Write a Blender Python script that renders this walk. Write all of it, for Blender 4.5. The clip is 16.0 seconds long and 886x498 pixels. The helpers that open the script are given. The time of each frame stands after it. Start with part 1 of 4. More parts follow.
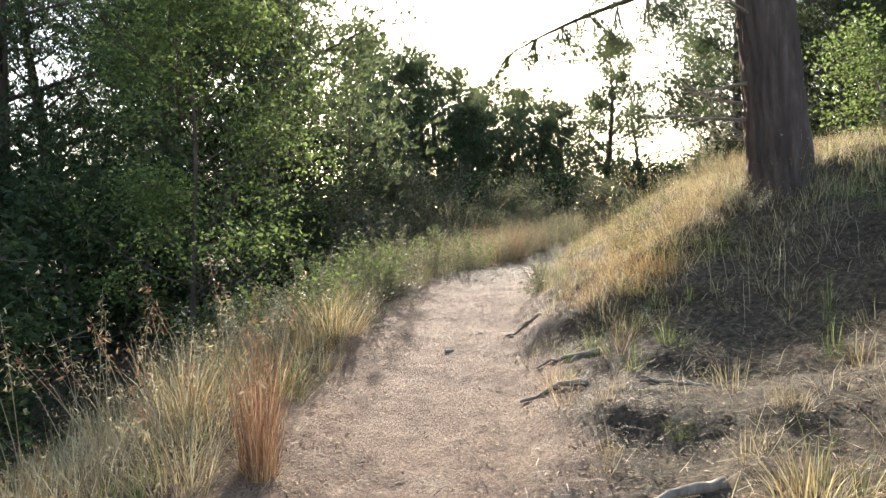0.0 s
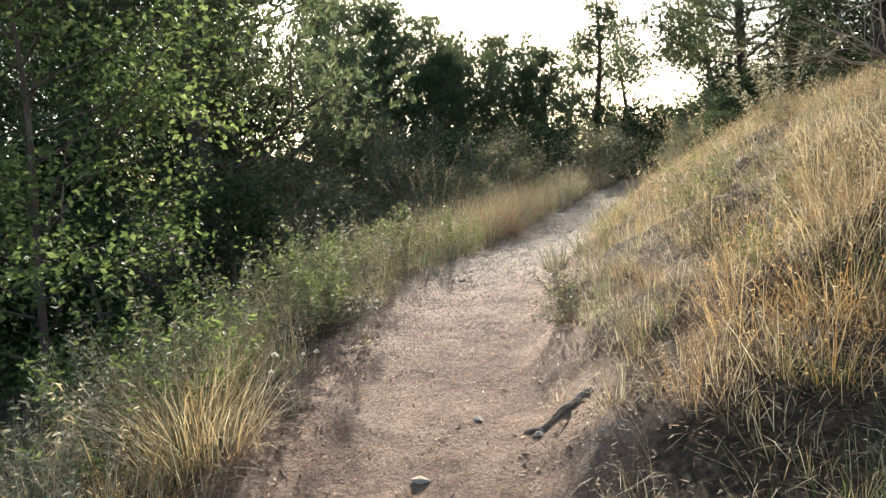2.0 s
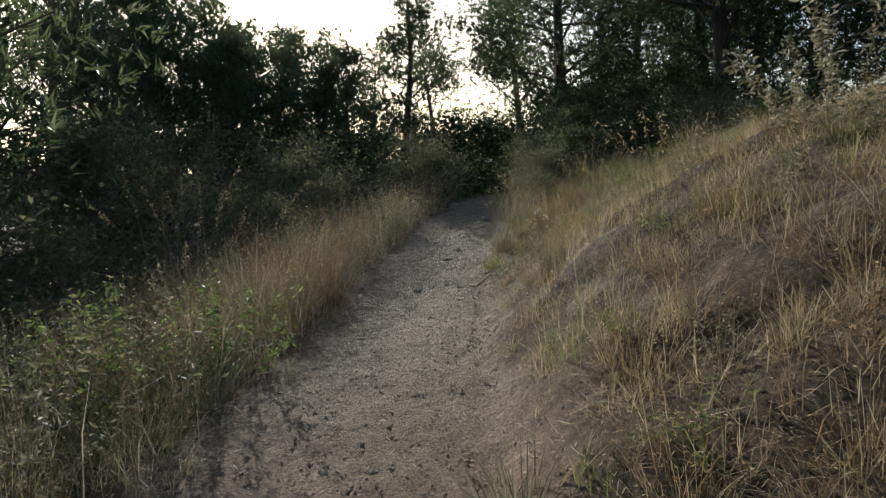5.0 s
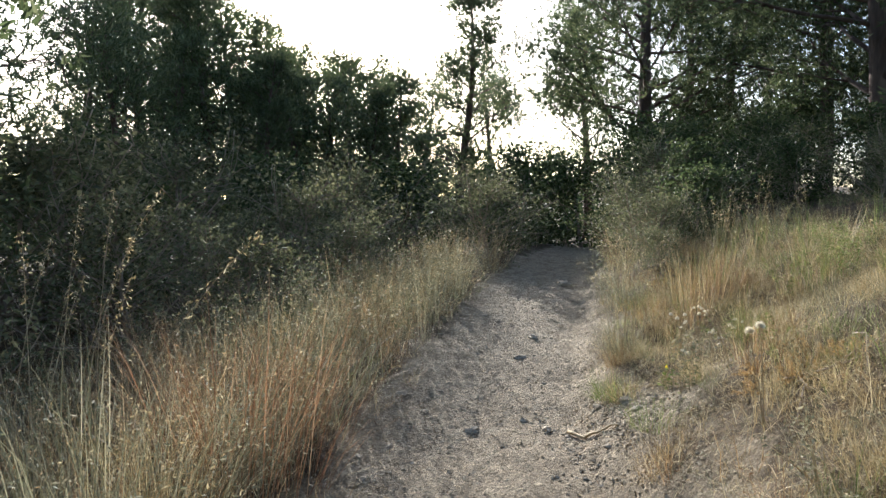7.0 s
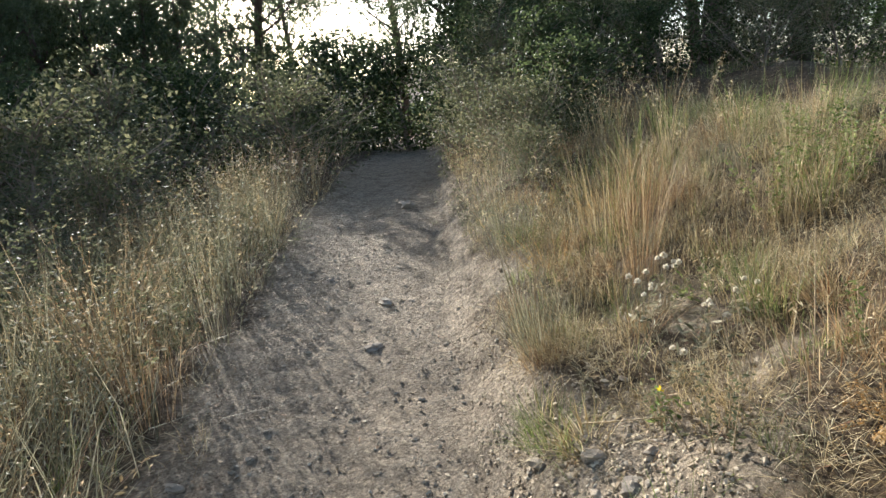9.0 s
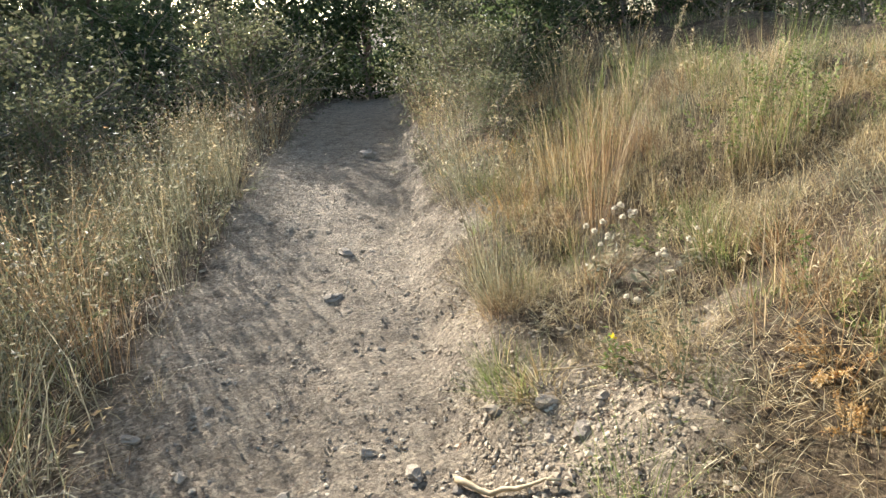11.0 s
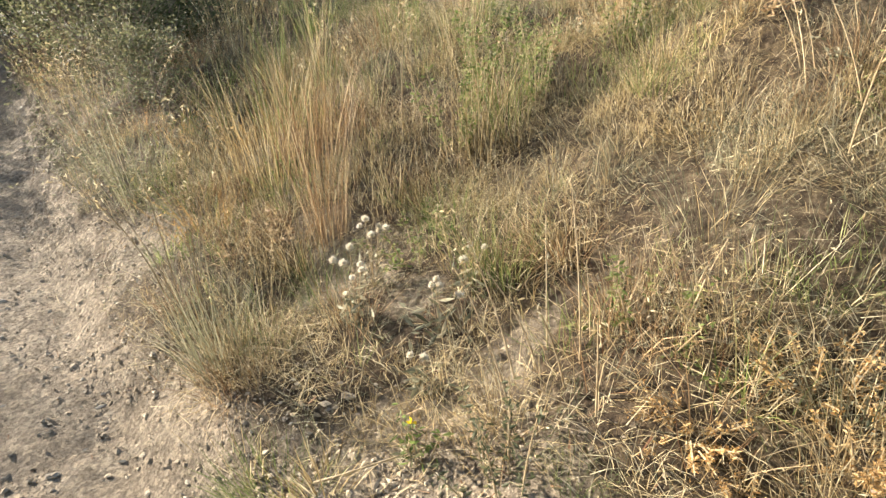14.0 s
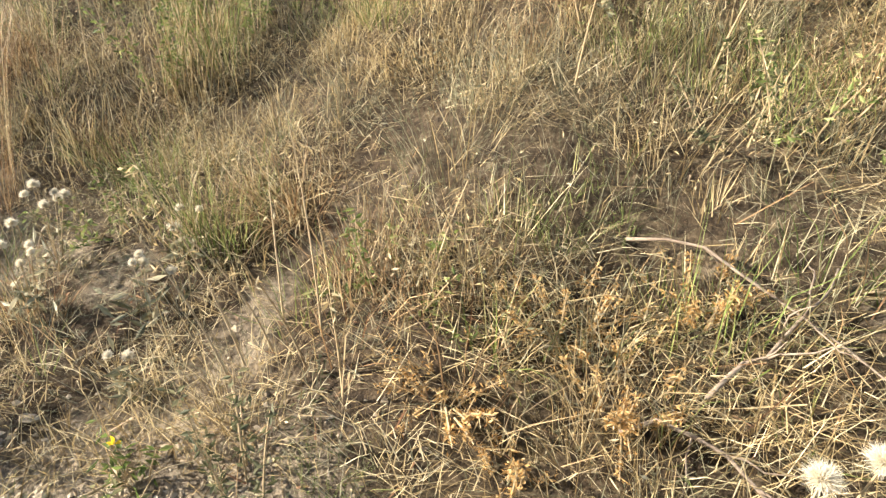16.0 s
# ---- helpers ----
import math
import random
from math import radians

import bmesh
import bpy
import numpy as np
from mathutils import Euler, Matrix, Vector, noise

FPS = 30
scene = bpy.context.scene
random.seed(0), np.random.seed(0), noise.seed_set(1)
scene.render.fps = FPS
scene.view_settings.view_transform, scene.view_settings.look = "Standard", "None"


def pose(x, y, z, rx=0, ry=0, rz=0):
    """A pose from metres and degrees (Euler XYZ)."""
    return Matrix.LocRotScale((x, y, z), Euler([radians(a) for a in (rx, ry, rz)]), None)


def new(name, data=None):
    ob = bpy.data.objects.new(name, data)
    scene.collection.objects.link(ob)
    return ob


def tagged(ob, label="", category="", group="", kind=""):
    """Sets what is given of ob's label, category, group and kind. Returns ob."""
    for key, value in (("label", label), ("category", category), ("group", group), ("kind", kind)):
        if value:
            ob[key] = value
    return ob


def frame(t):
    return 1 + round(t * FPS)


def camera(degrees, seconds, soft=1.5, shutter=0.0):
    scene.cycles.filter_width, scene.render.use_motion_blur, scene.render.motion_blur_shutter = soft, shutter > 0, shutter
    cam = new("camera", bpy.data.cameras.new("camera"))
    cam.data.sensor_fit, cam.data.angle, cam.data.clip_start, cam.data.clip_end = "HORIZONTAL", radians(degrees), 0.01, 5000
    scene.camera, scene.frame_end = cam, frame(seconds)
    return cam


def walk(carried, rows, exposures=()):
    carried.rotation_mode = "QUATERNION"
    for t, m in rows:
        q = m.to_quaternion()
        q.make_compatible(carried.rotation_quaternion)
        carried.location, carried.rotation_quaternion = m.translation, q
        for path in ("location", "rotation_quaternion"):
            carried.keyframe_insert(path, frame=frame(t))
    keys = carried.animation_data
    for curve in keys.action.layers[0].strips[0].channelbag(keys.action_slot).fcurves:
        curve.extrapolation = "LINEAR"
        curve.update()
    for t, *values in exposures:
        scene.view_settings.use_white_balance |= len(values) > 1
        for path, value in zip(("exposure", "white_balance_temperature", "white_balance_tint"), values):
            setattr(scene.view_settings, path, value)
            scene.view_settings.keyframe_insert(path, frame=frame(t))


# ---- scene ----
cam = camera(69.4, 16.0, 1.4)
# seconds, place in metres, turn in degrees
WALK = [
    (0.0, 0.0, 0.0, 1.35, 88.5, 2.0, 0.0),
    (0.5, 0.058, 0.657, 1.431, 88.8, 0.47, 2.94),
    (1.0, 0.03, 1.3, 1.505, 85.04, 2.27, -4.81),
    (1.5, 0.092, 1.936, 1.561, 86.73, 1.42, 0.82),
    (2.0, 0.143, 2.602, 1.567, 84.74, 5.16, -1.69),
    (2.5, 0.076, 3.314, 1.666, 87.86, 8.61, -6.91),
    (3.0, 0.206, 3.995, 1.674, 85.68, 6.41, -3.23),
    (3.5, 0.243, 4.652, 1.73, 86.12, 4.73, -15.31),
    (6.0, 0.793, 8.002, 2.01, 83.0, 3.0, -20.5),
    (6.5, 1.044, 8.805, 2.086, 85.23, 6.65, -11.74),
    (7.0, 1.285, 9.52, 1.989, 87.67, -0.04, -15.6),
    (7.5, 1.483, 10.24, 2.058, 82.28, 5.43, -22.82),
    (8.0, 1.787, 10.933, 2.104, 82.18, 3.26, -20.83),
    (8.5, 1.984, 11.448, 2.076, 79.99, 5.13, -29.96),
    (11.0, 2.033, 11.454, 2.056, 73.56, 4.34, -35.21),
    (11.5, 2.127, 11.505, 2.052, 70.59, 2.12, -45.82),
    (12.0, 2.154, 11.642, 2.112, 63.16, 3.78, -53.09),
    (12.5, 2.237, 11.726, 2.167, 63.67, 1.41, -62.05),
    (13.0, 2.272, 11.775, 2.184, 66.11, 1.59, -65.39),
    (13.5, 2.346, 11.929, 2.178, 65.7, 3.25, -63.39),
    (14.0, 2.464, 12.09, 2.177, 65.68, 3.54, -65.13),
    (14.5, 2.544, 12.164, 2.152, 64.81, 3.45, -65.82),
    (15.0, 2.596, 12.178, 2.116, 62.96, 2.51, -70.22),
    (15.5, 2.638, 12.123, 2.097, 60.36, 0.43, -78.7),
    (16.0, 2.697, 12.083, 2.085, 60.8, -1.37, -86.34),
]
EXPOSURES = [(0.0, 1.9, 5750.0, 10.0), (0.5, 1.3, 5750.0, 11.0), (1.0, 1.6, 5750.0, 11.0), (2.0, 1.75, 5750.0, 11.0), (2.5, 1.65, 5650.0, 10.0), (3.5, 0.75, 5500.0, 9.0), (6.0, 0.25, 5400.0, 9.0), (6.5, 0.85, 5400.0, 9.0), (7.0, 1.45, 5400.0, 9.0), (8.5, 1.5, 5450.0, 10.0), (11.0, 1.95, 5700.0, 10.0), (12.5, 2.05, 5950.0, 11.0), (16.0, 2.0, 6000.0, 11.0)]
walk(cam, [(r[0], pose(*r[1:])) for r in WALK], EXPOSURES)

# ---- light: low evening sun ahead of the walker, clear hazy sky ----
SUN_ELEV, SUN_AZ = 20.5, -3.0          # azimuth in degrees from +y towards -x
world = bpy.data.worlds.new("sky")
scene.world = world
world.use_nodes = True
wn, wl = world.node_tree.nodes, world.node_tree.links
sky = wn.new("ShaderNodeTexSky")
sky.sky_type, sky.sun_disc = "NISHITA", False
sky.sun_elevation, sky.sun_rotation = radians(SUN_ELEV), radians(-SUN_AZ)
sky.dust_density, sky.air_density = 3.0, 1.2
wn["Background"].inputs["Strength"].default_value = 0.11
wl.new(sky.outputs["Color"], wn["Background"].inputs["Color"])
sun_data = bpy.data.lights.new("sun", "SUN")
sun_data.energy, sun_data.angle, sun_data.color = 5.0, radians(0.6), (1.0, 0.87, 0.69)
sun = new("sun", sun_data)
sun.matrix_world = pose(0, 0, 30, 90 - SUN_ELEV, 0, 180 + SUN_AZ) @ pose(0, 0, 0)

rng = np.random.default_rng(7)


# ---- materials ----
def material(name):
    m = bpy.data.materials.new(name)
    m.use_nodes = True
    nt = m.node_tree
    return m, nt.nodes, nt.links, nt.nodes["Principled BSDF"], nt.nodes["Material Output"]


def ramp(nodes, links, fac, stops):
    r = nodes.new("ShaderNodeValToRGB")
    e = r.color_ramp.elements
    while len(e) < len(stops):
        e.new(0.5)
    for el, (p, c) in zip(e, stops):
        el.position, el.color = p, (*c, 1)
    links.new(fac, r.inputs["Fac"])
    return r.outputs["Color"]


def noise_tex(nodes, links, scale, detail=6.0, vec=None, rough=0.6):
    n = nodes.new("ShaderNodeTexNoise")
    n.inputs["Scale"].default_value, n.inputs["Detail"].default_value = scale, detail
    n.inputs["Roughness"].default_value = rough
    if vec is not None:
        links.new(vec, n.inputs["Vector"])
    return n.outputs["Fac"]


def mixed(nodes, links, fac, a, b, how="MIX"):
    m = nodes.new("ShaderNodeMix")
    m.data_type, m.blend_type = "RGBA", how
    for key, v in ((0, fac), (6, a), (7, b)):
        if hasattr(v, "links"):
            links.new(v, m.inputs[key])
        else:
            m.inputs[key].default_value = v if key == 0 else (*v, 1)
    return m.outputs[2]


def foliage(name, stops, translucent=0.45, gloss=0.62, by="island", patch=1.5):
    """Thin leaves or blades: each island its own tint, light shines through."""
    m, n, l, bsdf, out = material(name)
    geo = n.new("ShaderNodeNewGeometry")
    col = ramp(n, l, geo.outputs["Random Per Island"], stops)
    co = n.new("ShaderNodeTexCoord")
    p = noise_tex(n, l, patch, 3.0, co.outputs["Object"])
    col = mixed(n, l, 1.0, col, ramp(n, l, p, [(0.3, (0.72, 0.72, 0.7)), (0.7, (1.12, 1.1, 1.0))]), "MULTIPLY")
    l.new(col, bsdf.inputs["Base Color"])
    bsdf.inputs["Roughness"].default_value = gloss
    bsdf.inputs["Specular IOR Level"].default_value = 0.2
    tr = n.new("ShaderNodeBsdfTranslucent")
    l.new(col, tr.inputs["Color"])
    mx = n.new("ShaderNodeMixShader")
    mx.inputs[0].default_value = translucent
    l.new(bsdf.outputs[0], mx.inputs[1])
    l.new(tr.outputs[0], mx.inputs[2])
    l.new(mx.outputs[0], out.inputs["Surface"])
    return m


def solid(name, stops, scale=8.0, rough=0.85, bump=0.4, bump_scale=40.0, stretch=(1, 1, 1), dist=0.01, per_object=0.0):
    m, n, l, bsdf, out = material(name)
    co = n.new("ShaderNodeTexCoord")
    mp = n.new("ShaderNodeMapping")
    mp.inputs["Scale"].default_value = stretch
    l.new(co.outputs["Object"], mp.inputs["Vector"])
    v = mp.outputs["Vector"]
    col = ramp(n, l, noise_tex(n, l, scale, 8.0, v, 0.65), stops)
    if per_object:
        info = n.new("ShaderNodeObjectInfo")
        a, b = 1 - per_object, 1 + per_object
        col = mixed(n, l, 1.0, col, ramp(n, l, info.outputs["Random"], [(0, (a, a, a)), (1, (b, b, b * 0.96))]), "MULTIPLY")
    l.new(col, bsdf.inputs["Base Color"])
    bsdf.inputs["Roughness"].default_value = rough
    bp = n.new("ShaderNodeBump")
    bp.inputs["Strength"].default_value, bp.inputs["Distance"].default_value = bump, dist
    l.new(noise_tex(n, l, bump_scale, 8.0, v, 0.7), bp.inputs["Height"])
    l.new(bp.outputs["Normal"], bsdf.inputs["Normal"])
    return m


def ground_material():
    m, n, l, bsdf, out = material("earth")
    co = n.new("ShaderNodeTexCoord")
    v = co.outputs["Object"]
    worn = n.new("ShaderNodeAttribute")
    worn.attribute_name = "worn"
    stony = n.new("ShaderNodeAttribute")
    stony.attribute_name = "stony"
    # trodden sandy earth, two grains
    dirt = ramp(n, l, noise_tex(n, l, 3.5, 12.0, v, 0.78), [(0.32, (0.13, 0.085, 0.058)), (0.5, (0.29, 0.196, 0.132)), (0.7, (0.45, 0.335, 0.238))])
    grit = ramp(n, l, noise_tex(n, l, 70.0, 5.0, v, 0.7), [(0.33, (0.52, 0.5, 0.48)), (0.5, (0.97, 0.96, 0.94)), (0.66, (1.3, 1.29, 1.25))])
    dirt = mixed(n, l, 1.0, dirt, grit, "MULTIPLY")
    grey = ramp(n, l, noise_tex(n, l, 6.0, 12.0, v, 0.78), [(0.32, (0.17, 0.138, 0.1)), (0.5, (0.31, 0.258, 0.19)), (0.72, (0.45, 0.385, 0.295))])
    grey = mixed(n, l, 1.0, grey, grit, "MULTIPLY")
    # flat slaty chips trodden into the stony stretch
    chips = n.new("ShaderNodeTexVoronoi")
    chips.inputs["Scale"].default_value = 55.0
    warp = n.new("ShaderNodeMixRGB")
    warp.inputs[0].default_value = 0.03
    l.new(v, warp.inputs[1])
    fine = n.new("ShaderNodeTexNoise")
    fine.inputs["Scale"].default_value = 25.0
    l.new(v, fine.inputs["Vector"])
    l.new(fine.outputs["Color"], warp.inputs[2])
    l.new(warp.outputs[0], chips.inputs["Vector"])
    tint = n.new("ShaderNodeSeparateColor")
    l.new(chips.outputs["Color"], tint.inputs[0])
    grey = mixed(n, l, 1.0, grey, ramp(n, l, tint.outputs[0], [(0.0, (0.72, 0.7, 0.68)), (0.6, (1.0, 0.99, 0.97)), (1.0, (1.35, 1.33, 1.28))]), "MULTIPLY")
    trail = mixed(n, l, stony.outputs["Fac"], dirt, grey)
    # matted straw and needle litter
    litter = ramp(n, l, noise_tex(n, l, 26.0, 8.0, v, 0.75), [(0.34, (0.036, 0.027, 0.019)), (0.52, (0.125, 0.094, 0.06)), (0.72, (0.31, 0.245, 0.16))])
    patch = ramp(n, l, noise_tex(n, l, 1.3, 4.0, v), [(0.4, (0.8, 0.75, 0.7)), (0.6, (1.1, 1.08, 1.0))])
    litter = mixed(n, l, 1.0, litter, patch, "MULTIPLY")
    jag = n.new("ShaderNodeMath")
    jag.operation = "MULTIPLY_ADD"
    jag.inputs[1].default_value = 0.9
    l.new(noise_tex(n, l, 9.0, 6.0, v, 0.75), jag.inputs[0])
    sub = n.new("ShaderNodeMath")
    sub.operation = "SUBTRACT"
    l.new(worn.outputs["Fac"], sub.inputs[0])
    sub.inputs[1].default_value = 0.45
    l.new(sub.outputs[0], jag.inputs[2])
    fac = ramp(n, l, jag.outputs[0], [(0.35, (0, 0, 0)), (0.62, (1, 1, 1))])
    l.new(mixed(n, l, fac, litter, trail), bsdf.inputs["Base Color"])
    bsdf.inputs["Roughness"].default_value = 0.95
    bsdf.inputs["Specular IOR Level"].default_value = 0.2
    b1 = n.new("ShaderNodeBump")
    b1.inputs["Strength"].default_value, b1.inputs["Distance"].default_value = 1.0, 0.05
    l.new(noise_tex(n, l, 38.0, 8.0, v, 0.75), b1.inputs["Height"])
    height = n.new("ShaderNodeMath")
    height.operation = "MULTIPLY"
    l.new(tint.outputs[1], height.inputs[0])
    l.new(stony.outputs["Fac"], height.inputs[1])
    b2 = n.new("ShaderNodeBump")
    b2.inputs["Strength"].default_value, b2.inputs["Distance"].default_value = 0.9, 0.008
    l.new(height.outputs[0], b2.inputs["Height"])
    l.new(b1.outputs["Normal"], b2.inputs["Normal"])
    l.new(b2.outputs["Normal"], bsdf.inputs["Normal"])
    return m


EARTH = ground_material()
STRAW = foliage("dry_straw", [(0.0, (0.17, 0.115, 0.055)), (0.3, (0.38, 0.29, 0.15)), (0.65, (0.60, 0.475, 0.265)), (1.0, (0.82, 0.72, 0.49))], 0.3)
RUSSET = foliage("russet_grass", [(0.0, (0.15, 0.075, 0.038)), (0.4, (0.36, 0.235, 0.125)), (0.75, (0.56, 0.41, 0.24)), (1.0, (0.74, 0.6, 0.39))], 0.32)
GREEN = foliage("green_grass", [(0.0, (0.08, 0.11, 0.03)), (0.5, (0.20, 0.25, 0.075)), (0.85, (0.34, 0.37, 0.14)), (1.0, (0.50, 0.46, 0.23))], 0.35)
REDGRASS = foliage("red_brown_grass", [(0.0, (0.13, 0.06, 0.035)), (0.5, (0.33, 0.18, 0.10)), (1.0, (0.55, 0.38, 0.24))], 0.28)
SAGE = foliage("grey_green_weed", [(0.0, (0.11, 0.11, 0.065)), (0.5, (0.27, 0.26, 0.165)), (1.0, (0.52, 0.47, 0.33))], 0.3)
ORANGE = foliage("orange_dry_herb", [(0.0, (0.36, 0.20, 0.07)), (0.5, (0.56, 0.36, 0.14)), (1.0, (0.68, 0.50, 0.25))], 0.35)
LITTER = foliage("needle_litter", [(0.0, (0.05, 0.027, 0.017)), (0.4, (0.20, 0.11, 0.064)), (0.75, (0.40, 0.255, 0.155)), (1.0, (0.62, 0.49, 0.34))], 0.12, 0.9)
LEAF = foliage("bright_leaf", [(0.0, (0.09, 0.125, 0.035)), (0.6, (0.16, 0.21, 0.065)), (1.0, (0.27, 0.33, 0.115))], 0.52, 0.55)
DARKLEAF = foliage("dark_leaf", [(0.0, (0.04, 0.06, 0.025)), (0.6, (0.075, 0.10, 0.04)), (1.0, (0.14, 0.165, 0.075))], 0.55, 0.55)
NEEDLE = foliage("pine_needle", [(0.0, (0.06, 0.08, 0.035)), (0.6, (0.11, 0.14, 0.065)), (1.0, (0.20, 0.21, 0.115))], 0.55, 0.4)
OLIVE = foliage("olive_leaf", [(0.0, (0.085, 0.095, 0.05)), (0.6, (0.15, 0.155, 0.085)), (1.0, (0.28, 0.265, 0.15))], 0.4, 0.6)
FLUFF = foliage("seed_fluff", [(0.0, (0.78, 0.71, 0.58)), (1.0, (0.90, 0.86, 0.77))], 0.4, 0.8)
YELLOW = foliage("yellow_petal", [(0.0, (0.75, 0.55, 0.02)), (1.0, (0.85, 0.68, 0.05))], 0.4)
BARK = solid("pine_bark", [(0.3, (0.045, 0.03, 0.022)), (0.55, (0.12, 0.08, 0.058)), (0.75, (0.22, 0.16, 0.12))], 7.0, 0.95, 0.9, 16.0, (1, 1, 0.22), 0.03)
TWIG = solid("dry_twig", [(0.3, (0.14, 0.10, 0.07)), (0.6, (0.28, 0.22, 0.16)), (0.8, (0.42, 0.35, 0.27))], 20.0, 0.9, 0.5, 60.0, (1, 1, 0.3))
STALK = solid("dry_stalk", [(0.3, (0.25, 0.18, 0.09)), (0.7, (0.46, 0.36, 0.21))], 30.0, 0.8, 0.2, 80.0)
STONE = solid("grey_stone", [(0.3, (0.19, 0.155, 0.113)), (0.55, (0.33, 0.275, 0.205)), (0.75, (0.47, 0.405, 0.315))], 14.0, 0.9, 0.6, 60.0, (1, 1, 1), 0.006, 0.25)

GRIT = foliage("gravel_chip", [(0.0, (0.22, 0.175, 0.125)), (0.6, (0.36, 0.295, 0.215)), (1.0, (0.52, 0.45, 0.35))], 0.0, 0.9)

# ---- mesh helpers ----
def mesh_of(name, verts, faces, mat, smooth=False):
    me = bpy.data.meshes.new(name)
    me.from_pydata([tuple(v) for v in verts], [], faces)
    me.materials.append(mat)
    if smooth:
        me.shade_smooth()
    me.update()
    return me


def mesh_np(name, verts, counts, index, mat, smooth=False):
    """A mesh from arrays: vertices, the corners of each face and their indices."""
    me = bpy.data.meshes.new(name)
    me.vertices.add(len(verts))
    me.vertices.foreach_set("co", np.ascontiguousarray(verts, dtype=np.float32).ravel())
    me.loops.add(len(index))
    me.loops.foreach_set("vertex_index", np.ascontiguousarray(index, dtype=np.int32))
    me.polygons.add(len(counts))
    starts = np.concatenate(([0], np.cumsum(counts)[:-1])).astype(np.int32)
    me.polygons.foreach_set("loop_start", starts)
    me.polygons.foreach_set("use_smooth", np.full(len(counts), smooth, dtype=bool))
    me.materials.append(mat)
    me.update(calc_edges=True)
    me.validate()
    return me


def part(name, me, parent, label="", m=None):
    ob = new(name, me)
    ob.parent = parent
    if m is not None:
        ob.matrix_basis = m
    if label:
        tagged(ob, label)
    return ob


def thing(name, m, label, category, group="", kind=""):
    ob = new(name)
    ob.matrix_basis = m
    return tagged(ob, label, category, group, kind)


def tube(points, radii, sides=7, rough=0.0, seed=0):
    """Vertices and faces of a tapered, closed tube along points."""
    r = np.random.default_rng(seed)
    p = np.asarray(points, float)
    t = np.gradient(p, axis=0)
    t /= np.linalg.norm(t, axis=1)[:, None] + 1e-9
    ref = np.array([0, 0, 1.0]) if abs(t[0][2]) < 0.8 else np.array([1.0, 0, 0])
    a = np.cross(t, ref)
    a /= np.linalg.norm(a, axis=1)[:, None] + 1e-9
    b = np.cross(t, a)
    ang = np.linspace(0, 2 * np.pi, sides, endpoint=False)
    rad = np.asarray(radii)[:, None] * (1 + rough * r.uniform(-1, 1, (len(p), sides)))
    v = p[:, None] + rad[..., None] * (np.cos(ang)[None, :, None] * a[:, None] + np.sin(ang)[None, :, None] * b[:, None])
    n = len(p)
    f = [(i * sides + j, i * sides + (j + 1) % sides, (i + 1) * sides + (j + 1) % sides, (i + 1) * sides + j) for i in range(n - 1) for j in range(sides)]
    f.append(tuple(range(sides - 1, -1, -1)))
    f.append(tuple((n - 1) * sides + j for j in range(sides)))
    return v.reshape(-1, 3), f


def joined(pieces):
    vs, fs, k = [], [], 0
    for v, f in pieces:
        vs.append(v)
        fs += [tuple(i + k for i in q) for q in f]
        k += len(v)
    return np.concatenate(vs), fs


def blades(base, height, width, azimuth, lean, curl, segs=2):
    """Blades of grass as arrays: at base, leaning by radians towards azimuth, curling over to the tip."""
    n = len(base)
    side = np.stack([-np.sin(azimuth), np.cos(azimuth), np.zeros(n)], 1)
    out = np.stack([np.cos(azimuth), np.sin(azimuth), np.zeros(n)], 1)
    tw = rng.uniform(-1, 1, n)[:, None]
    side = side * np.sqrt(1 - 0.7 * tw ** 2) + out * tw * 0.8
    rows, pos, ang = [], base.astype(float).copy(), lean.copy()
    step = height / segs
    for s in range(segs + 1):
        if s < segs:
            w = (width * (1 - 0.5 * s / segs) / 2)[:, None]
            rows += [pos - side * w, pos + side * w]
        else:
            rows.append(pos.copy())
        pos = pos + step[:, None] * (out * np.sin(ang)[:, None] + np.array([0, 0, 1.0]) * np.cos(ang)[:, None])
        ang = ang + curl / segs
    k = 2 * segs + 1
    verts = np.stack(rows, 1).reshape(-1, 3)
    off = (np.arange(n) * k)[:, None]
    quad = [np.array([2 * s, 2 * s + 1, 2 * s + 3, 2 * s + 2]) for s in range(segs - 1)]
    tri = np.array([2 * segs - 2, 2 * segs - 1, 2 * segs])
    local = np.concatenate(quad + [tri])
    counts = np.tile(np.array([4] * (segs - 1) + [3]), n)
    return verts, counts, (off + local[None]).ravel()


def merge(parts):
    vs, cs, ix, k = [], [], [], 0
    for v, c, i in parts:
        vs.append(v), cs.append(c), ix.append(i + k)
        k += len(v)
    return np.concatenate(vs), np.concatenate(cs), np.concatenate(ix)


def unit(n):
    d = rng.normal(size=(n, 3))
    return d / np.linalg.norm(d, axis=1)[:, None]


def leaves(centres, size, droop=0.3, ratio=0.58):
    """Pointed leaves, each of two triangles folded along the midrib."""
    n = len(centres)
    d = unit(n)
    d[:, 2] = d[:, 2] * 0.6 - droop
    d /= np.linalg.norm(d, axis=1)[:, None]
    s = np.cross(d, unit(n))
    s /= np.linalg.norm(s, axis=1)[:, None] + 1e-9
    up = np.cross(s, d)
    ln = (size * rng.uniform(0.6, 1.3, n))[:, None]
    w = ln * ratio
    v = np.stack([centres, centres + d * ln * 0.5 + s * w * 0.5 + up * w * 0.2, centres + d * ln, centres + d * ln * 0.5 - s * w * 0.5 + up * w * 0.2], 1).reshape(-1, 3)
    off = (np.arange(n) * 4)[:, None]
    return v, np.full(2 * n, 3), (off + np.array([0, 1, 2, 0, 2, 3])[None]).ravel()


